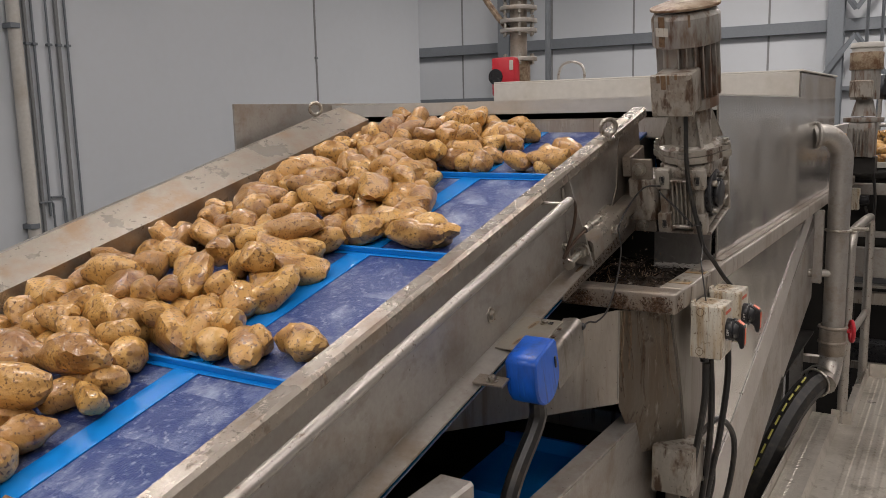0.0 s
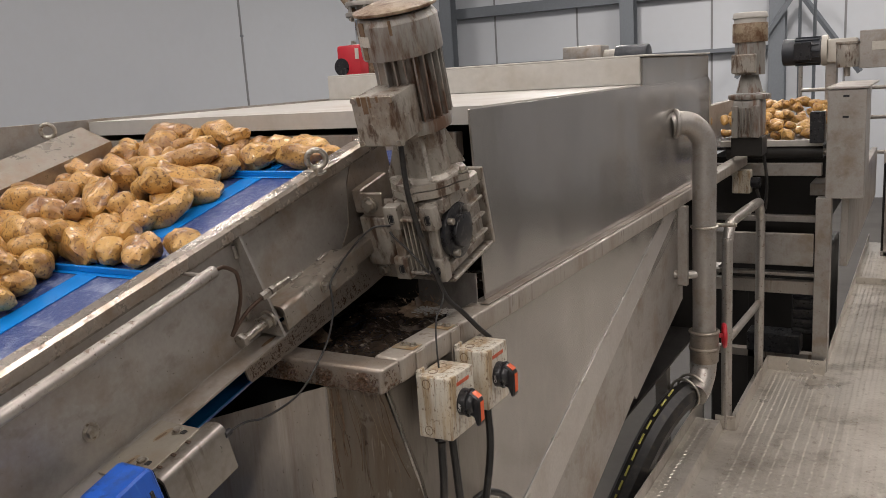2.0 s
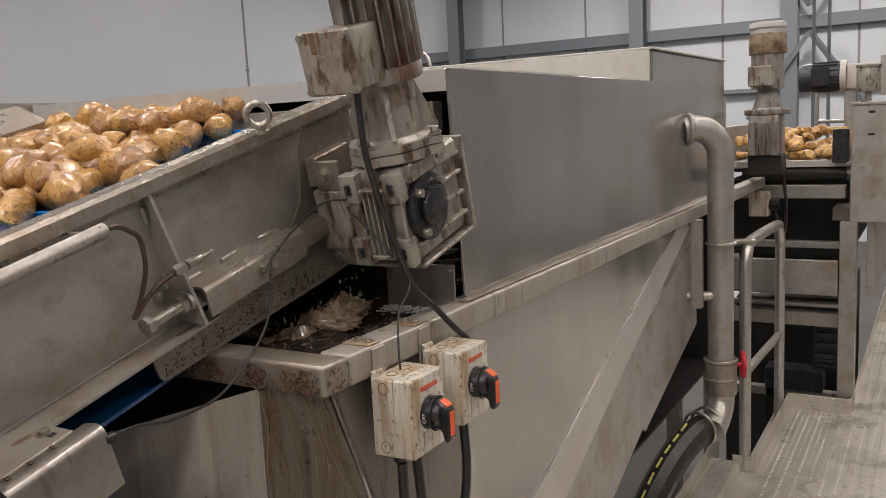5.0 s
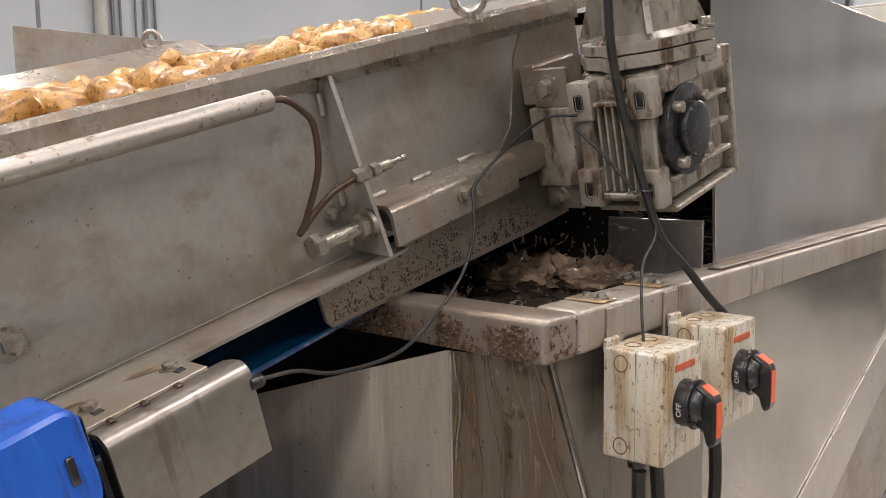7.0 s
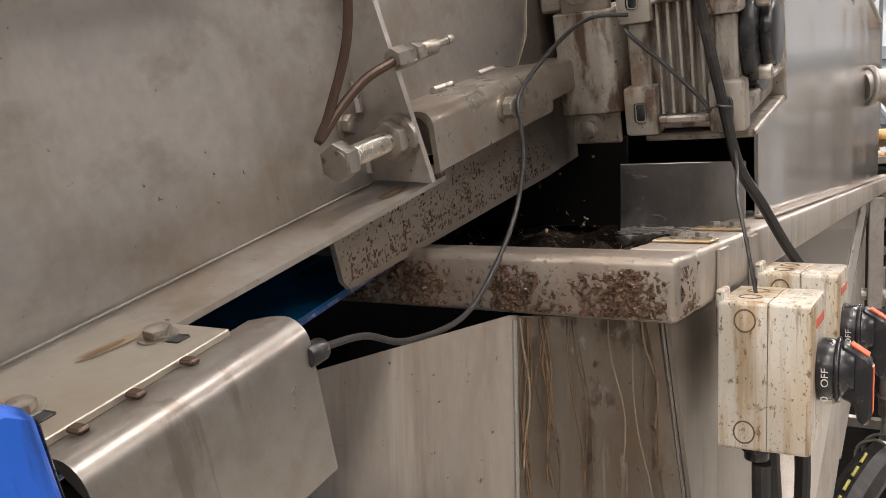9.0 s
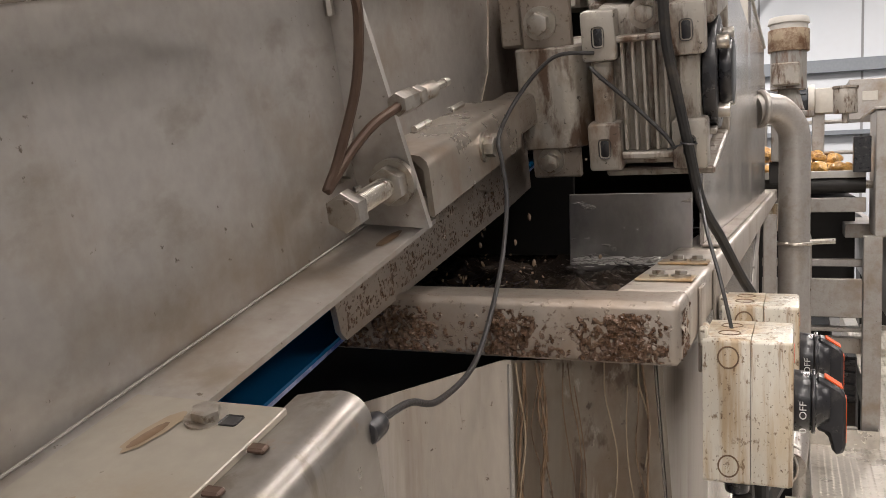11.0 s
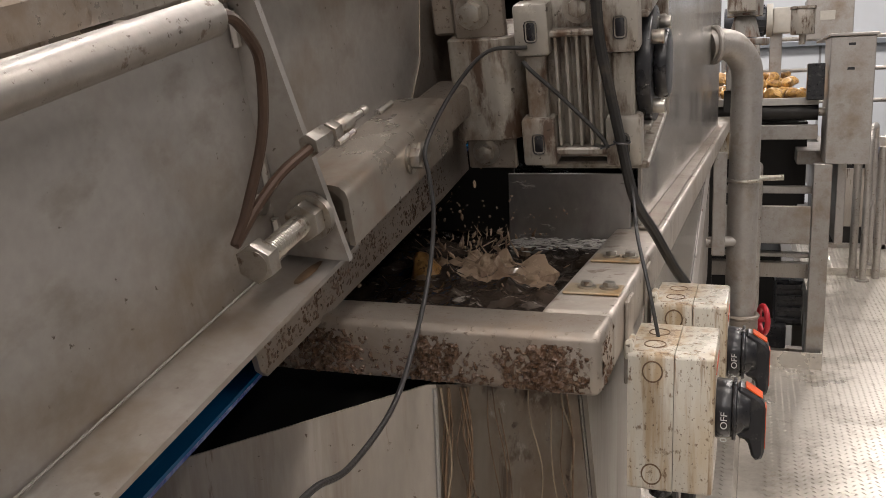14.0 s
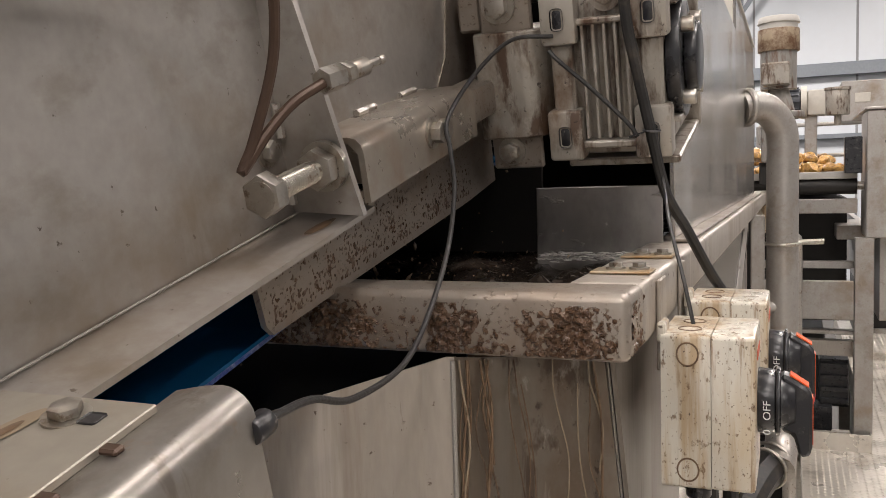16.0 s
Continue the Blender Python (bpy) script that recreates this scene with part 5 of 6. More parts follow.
def isolator(m, label):
    """Origin on the mounting side, box towards +x; y across, z up from the base."""
    t = thing("isolator_switch", m @ Matrix.Diagonal((0.885, 1, 1, 1)), label, "switch", "isolator switches on the tank")
    base = part("back_box", shell(0, 0.0444, 0, 0.1, 0, 0.128, 0.004, 0), CREAM, t)
    lid = part("front_lid", shell(0.0450, 0.083, 0.0004, 0.0996, 0.0004, 0.1276, 0.004, 0.006), CREAM, t)
    for xz in ((0.024, 0.112), (0.024, 0.016)):
        part("knockout", joined(torus((xz[0], 0.0, xz[1]), (0, 1, 0), 0.0095, 0.0008, 24, 6), torus((xz[0], 0.0005, xz[1]), (0, 1, 0), 0.0065, 0.0005, 20, 5)), RUST_STAIN, base)
    for y in (0.03, 0.068):
        part("knockout", torus((0.023, y, 0.128), (0, 0, 1), 0.0105, 0.0008, 24, 6), RUST_STAIN, base)
    part("mount_lug", box(-0.004, 0.004, 0.002, 0.03, 0.12, 0.137, 0.002), CREAM, base)
    part("warning_strip", box(0.0828, 0.0836, 0.028, 0.078, 0.104, 0.112, 0.0002), RED_PRINT, lid, "faded red printed strip")
    KZ = 0.066
    part("rotary_base", joined(cyl((0.083, 0.05, KZ), (0.099, 0.05, KZ), 0.0275, 0.026, seg=36, bevel=0.001), cyl((0.099, 0.05, KZ), (0.103, 0.05, KZ), 0.0285, seg=36, bevel=0.001)), BLACK, t, "black rotary collar")
    lever = prism([(0.103, KZ + 0.025), (0.109, KZ + 0.024), (0.127, KZ + 0.014), (0.1305, KZ + 0.008), (0.1305, KZ - 0.038), (0.126, KZ - 0.045), (0.119, KZ - 0.043), (0.114, KZ - 0.026), (0.103, KZ - 0.023)], 0.039, 0.061, "y", 0.003)
    handle = part("handle", joined(lever, cyl((0.103, 0.05, KZ), (0.116, 0.05, KZ), 0.0235, 0.018, seg=30, bevel=0.001)), BLACK, t, "black turning handle")
    part("grip", prism([(0.111, KZ + 0.0235), (0.127, KZ + 0.0145), (0.1275, KZ + 0.0155), (0.112, KZ + 0.0245)], 0.042, 0.058, "y"), ORANGE, handle, "bright orange grip tip")
    part("grip", prism([(0.1285, KZ + 0.007), (0.1312, KZ + 0.006), (0.1312, KZ - 0.033), (0.1285, KZ - 0.036)], 0.0435, 0.0565, "y"), ORANGE, handle, "bright orange grip insert")
    for txt, zz, yy in (("OFF", 0.0, 0), ("0", 0.0, 0)):
        cu = bpy.data.curves.new("letters", "FONT")
        cu.body = txt
        cu.size = 0.0092
        cu.extrude = 0.0002
        ob = new("legend", cu)
        me = ob.to_mesh().copy()
        ob.to_mesh_clear()
        bpy.data.objects.remove(ob)
        me.materials.clear()
        me.materials.append(INK)
        lo = new("legend", me)
        lo.parent = t
        lo["label"] = "white printed switch legend"
        lo.matrix_basis = pose(0.0945, 0.05 - 0.0278, 0.056 if txt == "OFF" else 0.044, 90, -90, 0)
    part("gland", joined(cyl((0.03, 0.03, -0.016), (0.03, 0.03, 0.0), 0.012, seg=16, bevel=0.002), hexa((0.03, 0.03, -0.008), (0.03, 0.03, -0.001), 0.0145), cyl((0.03, 0.07, -0.016), (0.03, 0.07, 0), 0.011, seg=16)), BLACK, t)
    return t


isolator(pose(-0.535, 2.072, 1.216), "cream plastic isolator switch, stained brown, handle turned to off")
isolator(pose(-0.53, 2.22, 1.223), "cream plastic isolator switch beside another, smeared with mud")


def cable(points, r, mat, label, category="cable", name="cable"):
    t = thing(name, pose(*points[0]), label, category)
    o = Vector(points[0])
    part("sheath", pipe([Vector(p) - o for p in points], r, 10, 8), mat, t)
    return t


def on_conv(x, s, n):
    return tuple(CONV @ Vector((x, s, n)))


cable([on_conv(-0.58, 0.165, 0.062), on_conv(-0.579, 0.156, 0.02), on_conv(-0.58, 0.150, -0.05), on_conv(-0.580, 0.158, -0.125), on_conv(-0.572, 0.160, -0.18), on_conv(-0.562, 0.162, -0.24), on_conv(-0.552, 0.17, -0.30), (-0.535, 2.275, 1.415), (-0.518, 2.31, 1.372), (-0.505, 2.335, 1.345)], 0.0056, CABLE, "thick black motor cable dropping to the isolator")
cable([on_conv(-0.560, 0.164, -0.235), on_conv(-0.552, 0.158, -0.29), (-0.54, 2.17, 1.43), (-0.525, 2.14, 1.385), (-0.514, 2.125, 1.342)], 0.0018, CABLE, "thin black cable tied to the motor cable")
cable([on_conv(-0.66, 0.172, -0.152), on_conv(-0.65, 0.168, -0.162), on_conv(-0.62, 0.166, -0.19), on_conv(-0.585, 0.16, -0.225), on_conv(-0.575, 0.158, -0.24)], 0.0022, GREY_CABLE, "thin grey lead slung across the gearbox")
cable([on_conv(-0.655, 0.172, -0.138), on_conv(-0.69, 0.15, -0.136), on_conv(-0.706, 0.085, -0.156), on_conv(-0.712, 0.014, -0.186), on_conv(-0.706, -0.004, -0.21), on_conv(-0.70, -0.02, -0.24), on_conv(-0.695, -0.06, -0.278), on_conv(-0.685, -0.13, -0.302), on_conv(-0.675, -0.205, -0.311), on_conv(-0.66, -0.30, -0.285), on_conv(-0.653, -0.35, -0.258), on_conv(-0.650, -0.390, -0.2458)], 0.0021, GREY_CABLE, "thin grey sensor lead hanging in a loop from the torque arm")
cable([(-0.504, 2.10, 1.197), (-0.505, 2.10, 1.1), (-0.53, 2.12, 0.95), (-0.56, 2.08, 0.75), (-0.57, 2.1, 0.4)], 0.0085, CABLE, "black cable hanging below the isolator")
cable([(-0.504, 2.142, 1.197), (-0.50, 2.15, 1.08), (-0.515, 2.19, 0.92), (-0.54, 2.2, 0.7), (-0.56, 2.2, 0.4)], 0.0085, CABLE, "black cable hanging below the isolator")
cable([(-0.498, 2.292, 1.213), (-0.495, 2.29, 1.1), (-0.505, 2.26, 0.95), (-0.53, 2.23, 0.75), (-0.55, 2.2, 0.4)], 0.0085, CABLE, "black cable hanging below the second isolator")

tie = thing("cable_tie", CONV @ pose(-0.562, 0.162, -0.235), "black cable tie round the motor cable and lead", "cable tie")
part("strap", torus((0, 0, 0), (0.1, 0.05, 1), 0.0078, 0.0013, 20, 6), BLACK, tie)
part("tail", cyl((-0.006, -0.006, 0), (-0.02, -0.012, -0.003), 0.0009, seg=6), BLACK, tie)

# ---- sensor guard and blue sensor on the conveyor flange ----
gd = thing("sensor_guard", CONV @ pose(PX + 0.066, -0.47, -0.234), "stainless cover bracket bolted on slotted tabs to the conveyor", "bracket")
part("slotted_tab", box(-0.055, 0.034, -0.085, 0.049, 0.0065, 0.0105, 0.0006), TAB_STEEL, gd, "rust-stained slotted tab")
for s in (-0.045, 0.033):
    part("tab_bolt", bolt_bm((0.0, s, 0.0105), (0.1, 0, 1), 0.0072, 0.0045), ZINC, gd)
    part("slot", box(0.009, 0.019, s - 0.0045, s + 0.0045, 0.0102, 0.0109, 0.001), BLACK, gd)
for s in (-0.05, -0.02, 0.012):
    part("edge_tooth", box(0.036, 0.045, s, s + 0.006, 0.0085, 0.0115, 0.001), COPPER, gd)
arc = [(0.052 + 0.014 * math.sin(a), -0.0045 + 0.014 * math.cos(a)) for a in (math.pi / 2 * k / 6 for k in range(7))]
part("cover", prism([(0.026, 0.001), (0.026, 0.005), (0.042, 0.0085), *arc, (0.066, -0.078), (0.062, -0.078), (0.062, -0.006), (0.050, 0.005), (0.040, 0.004)], -0.066, 0.070, "y"), GUARD_STEEL, gd, "folded cover with drip marks")
part("cable_gland", joined(cyl((0.064, 0.066, -0.011), (0.064, 0.080, -0.012), 0.0064, seg=16, bevel=0.002)), BLACK, gd)
part("inner_box", box(0.034, 0.059, -0.062, 0.05, -0.075, -0.008, 0.002), DARK_SHADED_STEEL, gd)
bs = thing("blue_sensor", CONV @ pose(PX + 0.083, -0.580, -0.213) @ Matrix.Scale(0.88, 4), "bright blue plastic sensor housing, wet with drips", "sensor")
round_end = [(-0.026 + 0.058 * math.cos(a), -0.036 + 0.058 * math.sin(a)) for a in (-math.pi * k / 14 for k in range(15))]
part("housing", prism([(-0.078, 0.022), (-0.06, 0.031), (0.02, 0.034), (0.031, 0.026), *round_end], 0.0, 0.072, "x", 0.004), BLUE_PLASTIC, bs)
part("rear_plate", box(0.004, 0.066, 0.0325, 0.0345, -0.07, 0.02, 0.001), BLACK, bs)
part("latch", box(0.071, 0.075, 0.008, 0.015, -0.03, -0.004, 0.001), BLACK, bs)
part("foot", box(-0.058, 0.012, -0.122, -0.086, -0.016, -0.010, 0.001), STEEL_DIRTY, bs)
part("foot_bolt", bolt_bm((-0.018, -0.105, -0.010), (0, 0, 1), 0.009, 0.008), ZINC, bs)

cable([on_conv(-0.665, -0.60, -0.30), on_conv(-0.67, -0.61, -0.35), (-0.68, 1.40, 1.1), (-0.70, 1.38, 0.9), (-0.72, 1.36, 0.75)], 0.017, CABLE, "thick black conduit dropping from the blue sensor", "conduit", "sensor_conduit")

# ---- lower cross conveyor below ----
low = thing("lower_conveyor", pose(0, 0, 0), "lower conveyor with a wet blue belt running under the tank", "conveyor")
part("side_plate", box(-0.655, -0.65, 0.95, 2.2, 0.72, 1.038, 0.001), STEEL, low)
part("side_flange", box(-0.70, -0.65, 0.95, 2.2, 1.0395, 1.046, 0.001), STEEL, low)
part("belt", prism([(0.9, 0.75), (2.3, 0.83), (2.3, 0.84), (0.9, 0.76)], -1.12, -0.70), BELT_CYAN, low, "smooth bright blue belt")
for y in (1.5, 1.85, 2.2):
    part("belt_flight", prism([(y, 0.76 + (y - 0.9) * 0.057 + 0.002), (y + 0.03, 0.76 + (y - 0.9) * 0.057 + 0.002), (y + 0.01, 0.80 + (y - 0.9) * 0.057)], -1.11, -0.72), BELT_CYAN, low)
part("cross_tube", box(-1.7, -0.66, 2.34, 2.40, 0.87, 0.94, 0.003), STEEL_RUN, low)
# near-black plates and tray, added for the shade under the conveyor
part("far_plate", box(-1.72, -1.71, 0.45, 2.9, 0.50, 1.24, 0.001), DARK_SHADED_STEEL, low)
part("shade_tray", box(-1.70, -0.66, 0.45, 2.9, 0.50, 0.506, 0.001), DARK_SHADED_STEEL, low)
part("shade_plate", box(-1.70, -0.70, 2.6, 2.606, 0.51, 1.0, 0.001), DARK_SHADED_STEEL, low)
for y in (1.0, 2.8):
    for x in (-0.76, -1.68):
        part("leg", box(x - 0.025, x + 0.025, y - 0.025, y + 0.025, FLOOR_Z, 0.72 if y < 2 else 0.6, 0.002), STEEL, low)
nb = thing("mounting_block", pose(-0.66, 1.13, 1.12), "folded steel bearing bracket below the conveyor flange", "bracket")
part("block", prism([(-0.14, -0.08), (0.05, -0.08), (0.05, 0.118), (-0.14, 0.118)], -0.03, 0.035, bevel=0.005), STEEL, nb)
for z in (0.03, 0.09):
    part("pin", cyl((0.034, 0.02, z), (0.038, 0.02, z), 0.006, seg=12), BLACK, nb)
jb = thing("junction_box", pose(-0.575, 2.13, 0.915), "grimy grey junction box with black cables on the tank leg", "junction box")
part("case", box(-0.05, 0.05, -0.06, 0.06, -0.06, 0.06, 0.006, 2), GEAR_PAINT, jb)
for y, z in ((-0.05, 0.05), (0.05, 0.05), (-0.05, -0.05), (0.05, -0.05)):
    part("screw", cyl((0.048, y, z), (0.053, y, z), 0.006, seg=10), ZINC, jb)
part("gland", cyl((0.03, 0.058, 0.0), (0.03, 0.09, 0.0), 0.014, seg=14), BLACK, jb)
cable([(-0.57, 2.26, 0.90), (-0.55, 2.33, 0.88), (-0.54, 2.35, 0.78), (-0.56, 2.28, 0.66), (-0.58, 2.2, 0.6)], 0.008, CABLE, "black cable looping from the junction box")
cable([(-0.55, 2.20, 0.96), (-0.52, 2.32, 0.98), (-0.50, 2.42, 0.88), (-0.52, 2.42, 0.7), (-0.56, 2.3, 0.5)], 0.008, CABLE, "black cable looping over the junction box")

# ---- drain pipe and hose ----
dp = thing("drain_pipe", pose(-0.465, 4.2, 0.015), "satin steel drain pipe elbowed out of the tank side", "pipe")
part("tube", pipe([(-0.115, -0.07, 1.655), (-0.08, -0.05, 1.66), (-0.045, -0.03, 1.65), (-0.015, -0.01, 1.615), (0.0, 0.0, 1.56), (0, 0, 1.4), (0, 0, 0.72)], 0.047, 22, 8), STEEL, dp)
part("collar", torus((-0.098, -0.06, 1.658), (1, 0.6, 0), 0.05, 0.01), STEEL, dp)
part("joint", joined(cyl((0, 0, 0.66), (0, 0, 0.79), 0.058, seg=24, bevel=0.004), torus((0, 0, 0.79), (0, 0, 1), 0.056, 0.008), torus((0, 0, 0.72), (0, 0, 1), 0.056, 0.008)), STEEL_DIRTY, dp, "stained pipe coupling")
part("elbow", pipe([(0, 0, 0.68), (0, -0.01, 0.62), (-0.005, -0.06, 0.57), (-0.01, -0.12, 0.55)], 0.05, 18, 6), STEEL_BRIGHT, dp)
hw = part("valve_wheel", torus((0.075, 0.03, 0.77), (1, 0.3, 0), 0.045, 0.009), RED, dp, "small red hand wheel")
part("spoke", cyl((0.04, 0.02, 0.77), (0.08, 0.032, 0.77), 0.01, seg=10), RED, hw)
part("clamp", joined(torus((0, 0, 1.235), (0, 0, 1), 0.05, 0.006), cyl((0.0, 0.03, 1.235), (0.12, 0.035, 1.24), 0.009, seg=10)), ZINC, dp)
part("wall_bracket", joined(box(-0.09, -0.05, -0.08, -0.05, 1.0, 1.33, 0.003), cyl((-0.12, -0.06, 1.04), (0, -0.02, 1.04), 0.018, seg=12)), STEEL, dp)
hs = cable([(-0.49, 4.14, 0.565), (-0.535, 4.0, 0.55), (-0.59, 3.88, 0.46), (-0.66, 3.79, 0.28), (-0.725, 3.73, 0.09), (-0.80, 3.68, -0.2), (-0.85, 3.55, -0.5), (-0.9, 3.3, FLOOR_Z + 0.07), (-1.0, 2.7, FLOOR_Z + 0.065)], 0.056, CABLE, "thick black rubber hose with a yellow stripe", "hose", "rubber_hose")
hl = Vector((-0.49, 4.14, 0.555))
for a, b in zip(*(lambda q: (q[::3], q[2::3]))(smooth_line([(-0.54, 3.985, 0.605), (-0.60, 3.844, 0.502), (-0.671, 3.749, 0.312), (-0.736, 3.684, 0.122), (-0.81, 3.63, -0.172)], 10))):
    part("stripe", cyl(Vector(a) - hl, Vector(b) - hl, 0.0045, seg=6), YELLOW, hs, "broken yellow stripe")
for d in (0, 0.05):
    part("hose_clip", torus(Vector((-0.497 - d * 0.33, 4.12 - d, 0.564 - d * 0.1)) - hl, (0.3, 1, 0.1), 0.064, 0.006), ZINC, hs)

# ---- valve riser with red actuator behind the tank ----
vr = thing("valve_riser", pose(-2.06, 4.22, 0.33) @ Matrix.Scale(0.82, 4), "flanged grey pipe riser with a red actuator behind the tank", "valve")
part("riser", cyl((0, 0, FLOOR_Z - 0.5), (0, 0, CEIL_Z + 0.6), 0.055, seg=20), STEEL_DIRTY, vr)
for z in (2.12, 2.30, 2.36, 2.44, 2.52):
    fl = part("flange", cyl((0, 0, z), (0, 0, z + 0.025), 0.12, seg=28, bevel=0.003), STEEL, vr)
    for k in range(6):
        a = k * math.pi / 3
        part("flange_bolt", cyl((0.1 * math.cos(a), 0.1 * math.sin(a), z - 0.02), (0.1 * math.cos(a), 0.1 * math.sin(a), z + 0.045), 0.011, seg=8), ZINC, fl)
part("valve_body", cyl((0, 0, 1.9), (0, 0, 2.12), 0.075, seg=20, bevel=0.004), RUST, vr)
act = part("actuator", box(-0.11, 0.05, -0.17, -0.08, 1.90, 2.14, 0.012, 2), RED, vr, "bright red actuator housing")
part("dial", cyl((-0.08, -0.175, 2.02), (-0.08, -0.168, 2.02), 0.05, seg=24), BLACK, act)
part("plate", box(0.02, 0.045, -0.174, -0.17, 2.06, 2.12, 0.001), DULL_WHITE, act)
part("bracket_arm", pipe([(-0.3, 0, 2.62), (-0.18, 0, 2.45), (-0.08, 0, 2.33)], 0.02, 8, 4), RUST, vr)
gp = thing("guide_pipe", pose(-2.2, 4.9, 0), "thin dark upright pipe behind the tank", "pipe")
part("tube", cyl((0, 0, FLOOR_Z), (0, 0, CEIL_Z), 0.018, seg=12), GIRT, gp)
hh = thing("lifting_hoop", pose(-1.75, 4.2, 1.945), "bent steel lifting hoop on the tank lid", "hoop")
part("hoop", pipe([(-0.07, 0, 0), (-0.07, 0, 0.05), (-0.05, 0, 0.09), (0, 0, 0.105), (0.05, 0, 0.09), (0.07, 0, 0.05), (0.07, 0, 0)], 0.007, 8, 5), STEEL_BRIGHT, hh)

# motor lying on top of the far machine
fm = thing("horizontal_motor", pose(-2.02, 7.5, 1.965), "dark grey motor with a pale gear housing lying flat", "motor")
part("gear_case", box(-0.31, 0.02, -0.1, 0.1, -0.06, 0.12, 0.01, 2), STEEL, fm)
part("coupling", cyl((0.02, 0, 0.03), (0.12, 0, 0.03), 0.05, seg=20), DULL_WHITE, fm)
part("body", cyl((0.12, 0, 0.02), (0.38, 0, 0.02), 0.085, seg=24, bevel=0.006), DARK_MOTOR, fm)
part("stand", box(-0.3, 0.35, -0.08, 0.08, FLOOR_Z - 1.965, -0.062, 0.004), STEEL, fm)


# ---- second machine line further on ----
def far_line():
    old = set(scene.objects)
    m2 = thing("second_conveyor", pose(0, 0, 0), "second stainless conveyor frame beyond the tank", "conveyor")
    part("belt_top", box(-0.95, -0.22, 5.92, 8.6, 1.38, 1.40, 0.002), BLACK, m2)
    part("end_roller", cyl((-0.72, 5.9, 1.37), (-0.2, 5.9, 1.37), 0.04, seg=18), DARK_SHADED_STEEL, m2)
    part("roller_journal", cyl((-0.2, 5.9, 1.37), (-0.1, 5.9, 1.37), 0.02, seg=12), ZINC, m2)
    part("top_lip", box(-0.75, -0.2, 5.86, 5.89, 1.405, 1.44, 0.002), WHITE_CAP, m2)
    for z0, z1, mt in ((1.24, 1.31, STEEL), (0.975, 1.01, STEEL), (0.655, 0.675, STEEL_BRIGHT), (0.55, 0.625, STEEL_RUN)):
        part("cross_beam", box(-0.85, -0.2, 5.84, 5.90, z0, z1, 0.003), mt, m2)
    part("catch_pan", box(-0.82, -0.22, 5.72, 5.75, 0.745, 0.93, 0.004), STEEL, m2)
    # near-black block stands in for the shade within the open frame
    part("shade_core", box(-0.9, -0.22, 6.3, 8.4, 0.86, 1.3, 0), DARK_SHADED_STEEL, m2)
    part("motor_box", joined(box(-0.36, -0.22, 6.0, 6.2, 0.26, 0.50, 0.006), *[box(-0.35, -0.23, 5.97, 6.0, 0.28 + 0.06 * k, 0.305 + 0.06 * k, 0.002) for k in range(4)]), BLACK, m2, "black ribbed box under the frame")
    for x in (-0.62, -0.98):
        part("leg", box(x - 0.025, x + 0.025, 6.2, 6.25, FLOOR_Z - 0.17, 0.5, 0.002), DARK_SHADED_STEEL, m2)
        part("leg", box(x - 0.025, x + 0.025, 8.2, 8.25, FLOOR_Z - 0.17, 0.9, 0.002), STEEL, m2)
    # block and backing added in near-black to darken the gap below
    part("shade_block", box(-1.05, -0.30, 7.0, 8.3, FLOOR_Z - 0.1, 0.46, 0.01), DARK_SHADED_STEEL, m2)
    part("shade_backing", box(-0.88, -0.24, 6.6, 6.62, 0.60, 0.855, 0.002), DARK_SHADED_STEEL, m2)
    part("low_rail", box(-1.0, -0.2, 6.2, 6.26, 0.02, 0.07, 0.002), STEEL_RUN, m2)
    part("low_rail", box(-1.0, -0.94, 6.2, 8.3, 0.42, 0.48, 0.002), STEEL, m2)
    part("roller_box", box(-0.26, -0.185, 5.78, 5.86, 1.43, 1.60, 0.003), BLACK, m2)
    part("post", box(-0.215, -0.135, 5.74, 5.82, FLOOR_Z - 0.17, 1.13, 0.003), STEEL, m2)
    part("post", box(-0.92, -0.85, 5.80, 5.88, FLOOR_Z - 0.17, 1.5, 0.003), STEEL, m2)
    part("side_rail", box(-0.10, -0.06, 5.9, 8.6, 0.72, 1.12, 0.003), STEEL, m2)
    part("side_rail", box(-0.98, -0.94, 5.2, 8.6, 1.36, 1.62, 0.003), STEEL, m2)
    part("tray_foot", box(-0.6, -0.3, 5.9, 6.05, 0.16, 0.28, 0.006), BLACK, m2)
    part("guide_chute", prism([(5.0, 1.36), (5.75, 1.44), (5.75, 1.78), (5.5, 1.92), (5.1, 1.62)], -0.80, -0.78), STEEL_RUN, m2)
    cab = thing("steel_cabinet", pose(-0.17, 5.74, 1.13), "upright stainless guard cabinet on a post", "cabinet")
    part("shell", box(0, 0.19, 0, 0.34, 0, 0.585, 0.004), STEEL, cab)
    part("support_arm", box(-0.11, 0.15, 0.3, 0.9, -0.03, 0.04, 0.003), STEEL, cab)
    for z in (0.55, 0.44):
        part("slot", box(0.075, 0.105, -0.001, 0.002, z - 0.006, z + 0.006, 0.001), BLACK, cab)
    part("cap", box(-0.01, 0.2, -0.01, 0.9, 0.587, 0.6, 0.003), STEEL, cab)
    vm = thing("upright_motor", pose(-0.545, 5.6, 1.49), "rusty upright gear motor over the second conveyor", "gear motor")
    part("gearbox", box(-0.07, 0.07, -0.1, 0.1, 0.0, 0.2, 0.01, 2), MOTOR_PAINT, vm)
    for x in (-0.055, 0.055):
        part("lug", box(x - 0.016, x + 0.016, -0.12, -0.1, 0.0, 0.17, 0.004), MOTOR_PAINT, vm)
